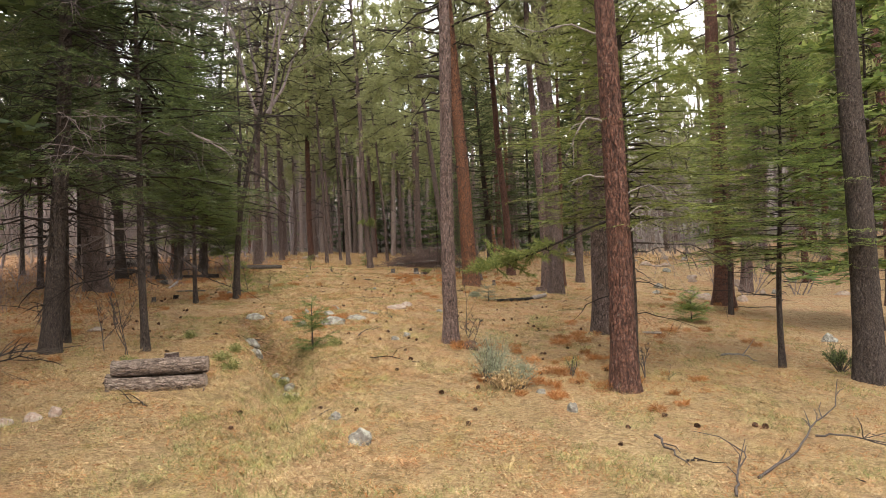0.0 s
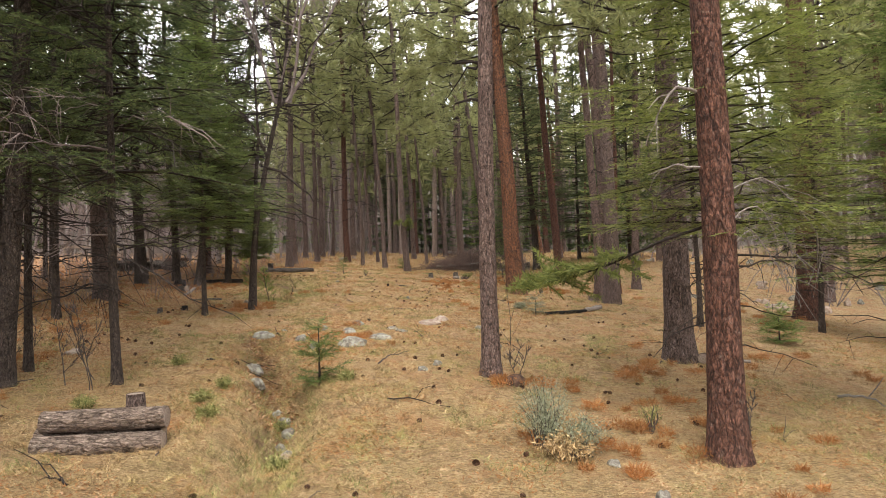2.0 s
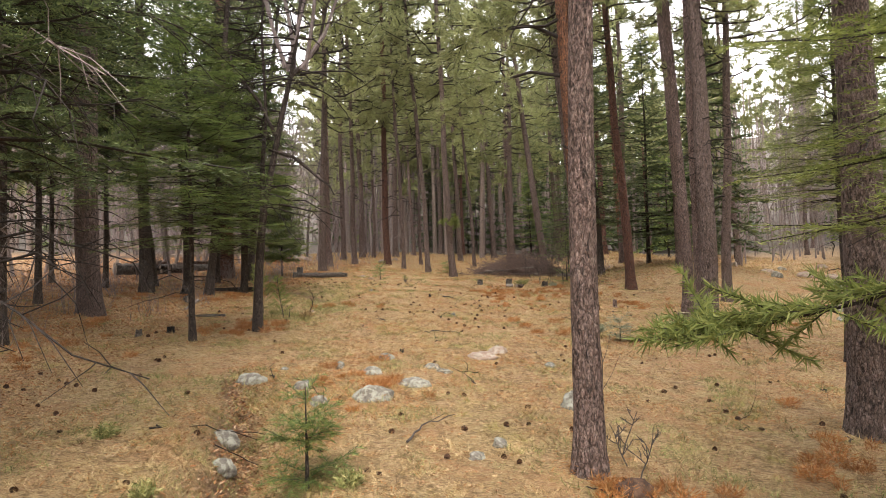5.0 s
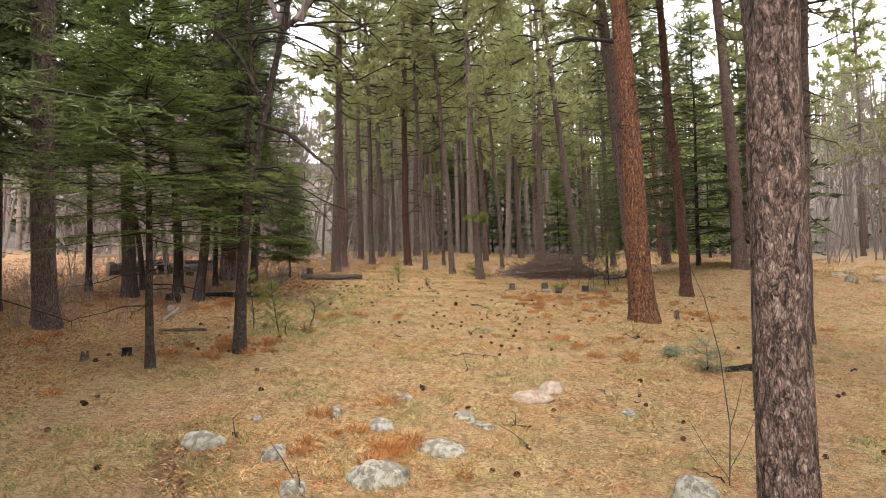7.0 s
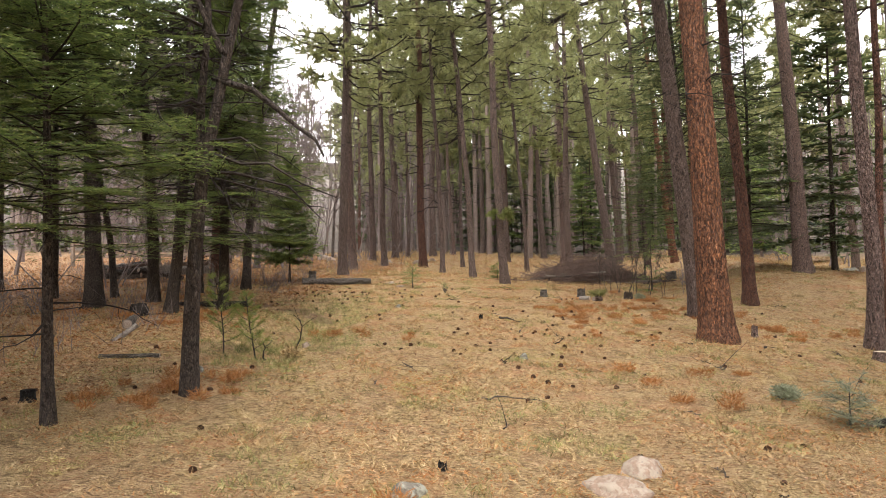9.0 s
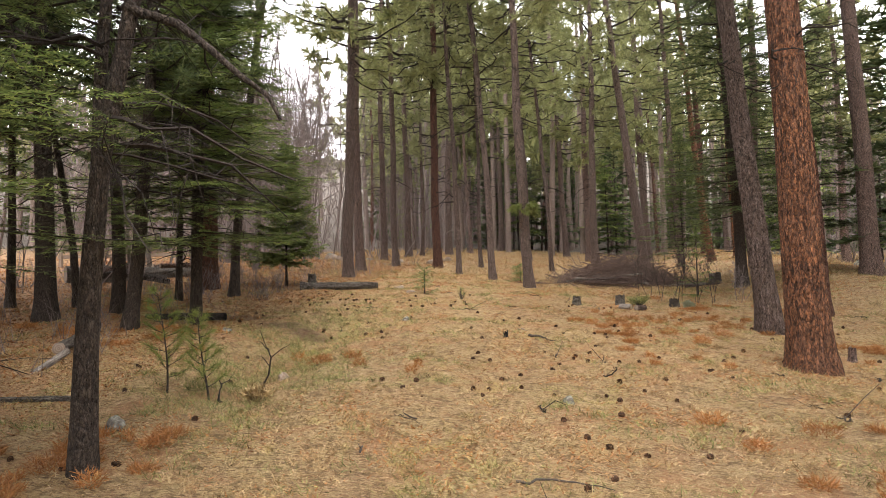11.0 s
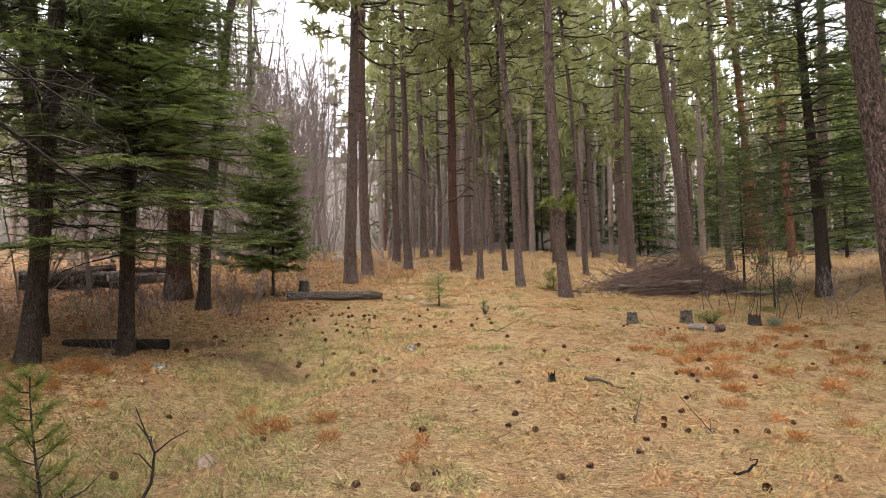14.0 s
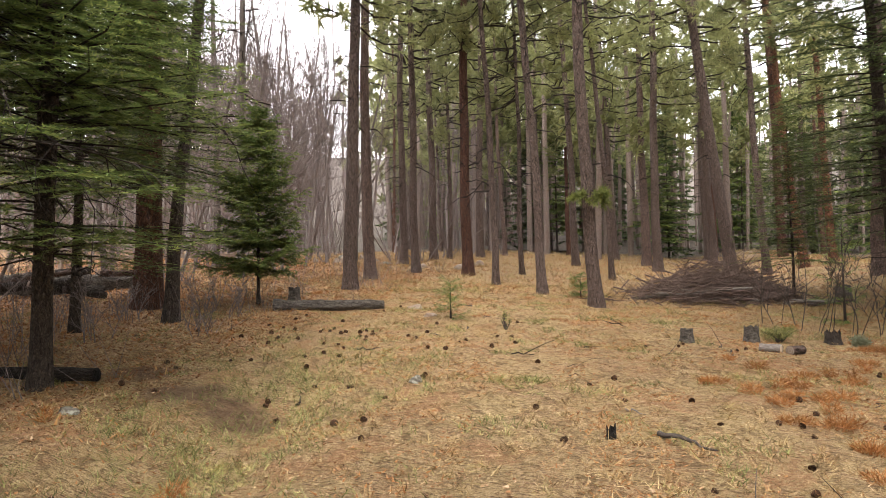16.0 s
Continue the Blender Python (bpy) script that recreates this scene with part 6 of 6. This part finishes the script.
for i, (x, y, h, stems) in enumerate([(-4.25, 8.85, 1.1, 4), (0.2, 27.0, 1.6, 5), (-0.2, 27.6, 1.3, 4), (0.8, 27.2, 1.5, 5), (2.3, 8.0, 0.5, 4), (-5.9, 9.9, 0.7, 4), (0.25, 10.1, 0.5, 3),
                                       (-8.6, 22.5, 0.9, 6), (-9.4, 24.2, 0.8, 6), (-8.2, 24.9, 0.7, 6), (-9.0, 25.6, 0.8, 6), (-10.6, 23.5, 1.0, 6), (-7.9, 23.6, 0.6, 5), (-10.2, 18.5, 1.0, 6), (-10.8, 17.0, 1.1, 6), (-9.9, 19.4, 0.9, 6), (1.6, 27.5, 1.2, 5)]):
    th = thing("bare_shrub", "leafless shrub of thin upright brown stems", "shrub", at(x, y), "leafless shrubs")
    tagged(part("stem", bare_tree(h, 520 + i, 0.009, stems, 5, 0.28), GREY_SHRUB if i > 6 else DEAD_TWIG, th), kind="stuff")


def rust_plant(x, y, w, h, seed):
    rng = np.random.default_rng(seed)
    b = Buf()
    n = int(300 * w / 0.3)
    a, q = rng.uniform(0, 6.28, n), rng.uniform(0, 1, n) ** 0.6 * w / 2
    p = np.stack([q * np.cos(a), q * np.sin(a), rng.uniform(0, 0.55, n) * h], 1)
    d = unit(np.stack([np.cos(a) * 0.7, np.sin(a) * 0.7, rng.uniform(0.0, 1.2, n)], 1) + rng.normal(0, 0.45, (n, 3)))
    b.blades(p, d, unit(np.cross(d, rng.normal(0, 1, (n, 3)))), rng.uniform(0.03, 0.075, n), 0.008)
    solo("dry_fern", b.mesh("dry_fern"), RUST, at(x, y), "rust-orange dried fern in the grass", "fern", "rust-coloured dry ferns")


rs = random.Random(12)
SPOTS = [(1.0, 7.4, 0.5), (1.25, 7.9, 0.5), (0.3, 9.9, 0.35), (1.6, 8.6, 0.8), (2.4, 10.2, 0.8), (-5.0, 15.6, 0.5), (-5.2, 15.1, 0.5), (-2.3, 11.9, 0.5), (-2.6, 12.3, 0.5), (0.3, 24.4, 1.0), (1.0, 23.6, 0.9),
         (2.2, 21.6, 0.9), (-8.3, 19.0, 0.8), (-9.2, 20.0, 0.9), (7.0, 17.2, 1.0), (-6.8, 12.6, 1.0), (-8.0, 14.5, 1.2), (2.6, 22.8, 0.9), (-0.9, 23.4, 0.8), (1.0, 26.2, 0.9), (-9.5, 27.0, 1.2), (6.2, 20.0, 1.2), (-5.8, 9.6, 0.7), (-1.4, 22.8, 0.6), (-1.2, 21.8, 0.7), (-0.1, 23.1, 0.7), (-0.5, 20.7, 0.8), (-4.0, 18.9, 0.6), (-7.4, 19.8, 0.5),
         (1.2, 8.5, 0.6), (2.5, 7.2, 0.6), (2.2, 11.0, 0.7), (4.6, 11.8, 0.9), (-5.1, 15.2, 0.4), (0.2, 17.2, 0.8)]
for i in range(270):
    sx, sy, sw = SPOTS[i % len(SPOTS)]
    rust_plant(sx + rs.gauss(0, sw * 0.75), sy + rs.gauss(0, sw * 0.9), rs.uniform(0.08, 0.28), rs.uniform(0.05, 0.17), 600 + i)


# ---- pine cones ----
def cone_mesh(seed):
    rng = np.random.default_rng(seed)
    b = Buf()
    core = np.array([[-0.035, 0, 0], [-0.015, 0, 0], [0.02, 0, 0], [0.036, 0, 0]])
    b.tube(core, [0.006, 0.016, 0.012, 0.003], 6)
    n = 64
    u = np.linspace(0, 1, n)
    a = np.arange(n) * 2.4
    rad = 0.012 + 0.018 * np.sin(np.pi * (0.15 + 0.8 * (1 - u)))
    p = np.stack([-0.034 + 0.066 * u, 0.4 * rad * np.cos(a), 0.4 * rad * np.sin(a)], 1)
    d = unit(np.stack([0.5 + 0 * a, np.cos(a), np.sin(a)], 1) + rng.normal(0, 0.12, (n, 3)))
    side = unit(np.cross(d, [1.0, 0, 0]))
    tip = p + d * rad[:, None]
    w = side * 0.0085
    verts = np.stack([p - w * 0.5, p + w * 0.5, tip + w, tip - w], 1).reshape(-1, 3)
    b.put(verts, np.arange(4 * n).reshape(-1, 4))
    return b.mesh("pine_cone")


CONES = [cone_mesh(i) for i in range(4)]
rs = random.Random(21)
placed = 0
while placed < 298:
    if placed < 60:
        x, y = rs.gauss(-6.2, 1.3), rs.gauss(23.6, 1.3)
    elif placed < 90:
        x, y = rs.gauss(-1.9, 1.1), rs.gauss(19.3, 1.5)
    else:
        x, y = rs.uniform(-6.5, 3), rs.uniform(4.5, 25)
    if near_line(x, y, DITCH)[0] < 0.3:
        continue
    s = rs.uniform(0.5, 0.75)
    solo("pine_cone", CONES[placed % 4], CONE, at(x, y, 0.022 * s, rs.uniform(0, 360), rs.uniform(-30, 30), rs.uniform(0, 360)) @ Matrix.Diagonal((s, s, s, 1)),
         "open brown pine cone lying on the needles", "pine cone", "fallen pine cones")
    placed += 1


# ---- grass and litter: too many to count ----
def patchy(x, y, scale, off):
    return np.array([noise.noise((a * scale + off, b * scale, off)) for a, b in zip(x, y)])


def litter(name, label, mat, n, lo, hi, width, upright, seed, scale=0.9, cut=-0.1, clump=1, far=False, curl=0.02):
    """Blades strewn over the ground in patches."""
    rng = np.random.default_rng(seed)
    m = n // clump
    t = rng.uniform(0, 1, m * 4)
    y = 3.0 + 29 * t ** (1.0 if far else 1.15)
    mid = -0.10 * y + 0.3
    x = np.where(rng.random(m * 4) < 0.6, mid + rng.uniform(-1, 1, m * 4) * (2.6 + 0.42 * y), mid + rng.normal(0, 1, m * 4) * (2.0 + 0.1 * y))
    ok = (x > -12) & (x < 10)
    x, y = x[ok], y[ok]
    keep = patchy(x, y, scale, seed * 1.7) + rng.normal(0, 0.12, len(x)) > cut
    keep &= lie(x, y, 3) < 0.35
    x, y = x[keep][:m], y[keep][:m]
    x, y = np.repeat(x, clump), np.repeat(y, clump)
    k = len(x)
    if clump > 1:
        x, y = x + rng.normal(0, curl, k), y + rng.normal(0, curl, k)
    a = rng.uniform(0, 6.28, k)
    up = upright * rng.uniform(0.1, 1.0, k) ** 1.5
    d = unit(np.stack([np.cos(a), np.sin(a), up], 1))
    b = Buf()
    side = unit(np.cross(d, np.stack([rng.normal(0, 0.5, k), rng.normal(0, 0.5, k), np.ones(k)], 1)))
    grow = 0.8 + 0.035 * y
    b.blades(np.stack([x, y, lie(x, y) + 0.004], 1), d, side, rng.uniform(lo, hi, k), width * grow)
    solo(name, b.mesh(name), mat, Matrix(), label, "ground cover", kind="stuff")


litter("dry_grass", "matted straw-coloured dry grass", STRAW, 230000, 0.03, 0.10, 0.0034, 0.5, 1, 0.8, -0.5)
litter("grass_tufts", "tufts of standing dry grass", STRAW, 200000, 0.04, 0.12, 0.0034, 1.4, 2, 0.7, -0.25, 26, curl=0.04)
litter("green_grass", "patches of short yellow-green grass", GREEN, 76000, 0.03, 0.09, 0.0046, 1.8, 3, 1.3, 0.18, 24, curl=0.06)
litter("fallen_needles", "carpet of brown fallen pine needles", FALLEN, 150000, 0.03, 0.09, 0.003, 0.2, 4, 0.8, -0.3)
litter("rust_litter", "flat patches of rust-orange dry leaves", RUST, 90000, 0.02, 0.06, 0.008, 0.8, 9, 1.5, 0.22, 14, curl=0.12)
litter("leaf_litter", "scattered brown and rust fallen leaves", LEAVES, 30000, 0.015, 0.04, 0.012, 0.5, 5, 1.4, 0.2)


def left_litter():
    """Fallen leaves thick under the dark trees."""
    rng = np.random.default_rng(44)
    n = 60000
    y = rng.uniform(7, 34, n)
    x = -5.2 - 0.11 * y - np.abs(rng.normal(0, 2.6, n)) + 1.2
    x = np.clip(x, -12.9, 0)
    a = rng.uniform(0, 6.28, n)
    d = unit(np.stack([np.cos(a), np.sin(a), rng.uniform(0, 0.7, n)], 1))
    b = Buf()
    b.blades(np.stack([x, y, lie(x, y) + 0.005], 1), d, unit(np.cross(d, rng.normal(0, 0.5, (n, 3)) + [0, 0, 1])), rng.uniform(0.015, 0.045, n), rng.uniform(0.008, 0.022, n))
    solo("shade_leaf_litter", b.mesh("shade_leaf_litter"), LEAVES, Matrix(), "thick red-brown leaf litter under the dark trees", "ground cover", kind="stuff")


left_litter()


def strewn(name, label, mat, n, where, lo, hi, width, upright, clump, curl, seed):
    """Tufts over a place of their own."""
    rng = np.random.default_rng(seed)
    x, y = where(rng, n // clump)
    x, y = np.repeat(x, clump) + rng.normal(0, curl, len(x) * clump), np.repeat(y, clump) + rng.normal(0, curl, len(y) * clump)
    k = len(x)
    a = rng.uniform(0, 6.28, k)
    d = unit(np.stack([np.cos(a), np.sin(a), upright * rng.uniform(0.1, 1, k)], 1))
    b = Buf()
    b.blades(np.stack([x, y, lie(x, y) + 0.003], 1), d, unit(np.cross(d, rng.normal(0, 0.5, (k, 3)) + [0, 0, 1])), rng.uniform(lo, hi, k), width)
    solo(name, b.mesh(name), mat, Matrix(), label, "ground cover", kind="stuff")


def along(line, wide):
    def f(rng, m):
        i = rng.integers(0, len(line), m)
        s = rng.uniform(0, 1, m)
        p = np.array([line[j][0] for j in i]) * (1 - s)[:, None] + np.array([line[j][1] for j in i]) * s[:, None]
        return p[:, 0] + rng.normal(0, wide, m), p[:, 1] + rng.normal(0, wide, m)
    return f


strewn("hollow_grass", "fresh green grass in the shallow hollow", GREEN, 9000, along(HOLLOW, 0.55), 0.04, 0.14, 0.005, 1.8, 20, 0.06, 71)
strewn("ditch_grass", "green and straw grass lining the ditch", GREEN, 8000, along(DITCH, 0.24), 0.04, 0.14, 0.004, 1.8, 20, 0.05, 72)
strewn("ditch_leaves", "dark red-brown leaves fallen into the ditch", LEAVES, 4500, along(DITCH[2:], 0.15), 0.02, 0.06, 0.018, 0.6, 8, 0.06, 75)
strewn("long_straw", "long bent straw grass on the ditch banks", STRAW, 9000, along(DITCH + [((-3.6, 6.4), (-2.4, 7.6)), ((-4.6, 6.6), (-3.2, 9.4))], 0.45), 0.06, 0.17, 0.003, 0.9, 30, 0.05, 76)
strewn("shade_stems", "thin dry stems standing in the shaded undergrowth", GREY_SHRUB, 3400, lambda rng, m: (rng.uniform(-19, -7.2, m), rng.uniform(12, 36, m)), 0.25, 0.9, 0.009, 4.0, 7, 0.12, 77)
strewn("shade_leaves", "red-brown leaves of the shaded undergrowth", RUST, 26000, lambda rng, m: (rng.uniform(-20, -7.0, m), rng.uniform(11, 40, m)), 0.04, 0.11, 0.028, 0.8, 14, 0.25, 78)
strewn("shade_brown_leaves", "brown fallen leaves far under the trees", LEAVES, 40000, lambda rng, m: (rng.uniform(-24, -10, m), rng.uniform(10, 44, m)), 0.04, 0.10, 0.03, 0.5, 10, 0.3, 79)
strewn("rock_leaves", "rust-orange leaves gathered between the rocks", RUST, 4200, lambda rng, m: (rng.normal(-2.4, 0.55, m), rng.normal(12.0, 0.75, m)), 0.025, 0.06, 0.009, 0.7, 14, 0.06, 80)
strewn("far_grass", "dry grass under the far pines", STRAW, 64000, lambda rng, m: (rng.uniform(-17, 13, m), rng.uniform(29, 60, m)), 0.06, 0.24, 0.014, 1.4, 12, 0.16, 73)
strewn("far_rust", "rust-coloured leaves under the far pines", RUST, 22000, lambda rng, m: (rng.uniform(-17, 13, m), rng.uniform(27, 55, m)), 0.04, 0.14, 0.02, 0.8, 14, 0.22, 74)
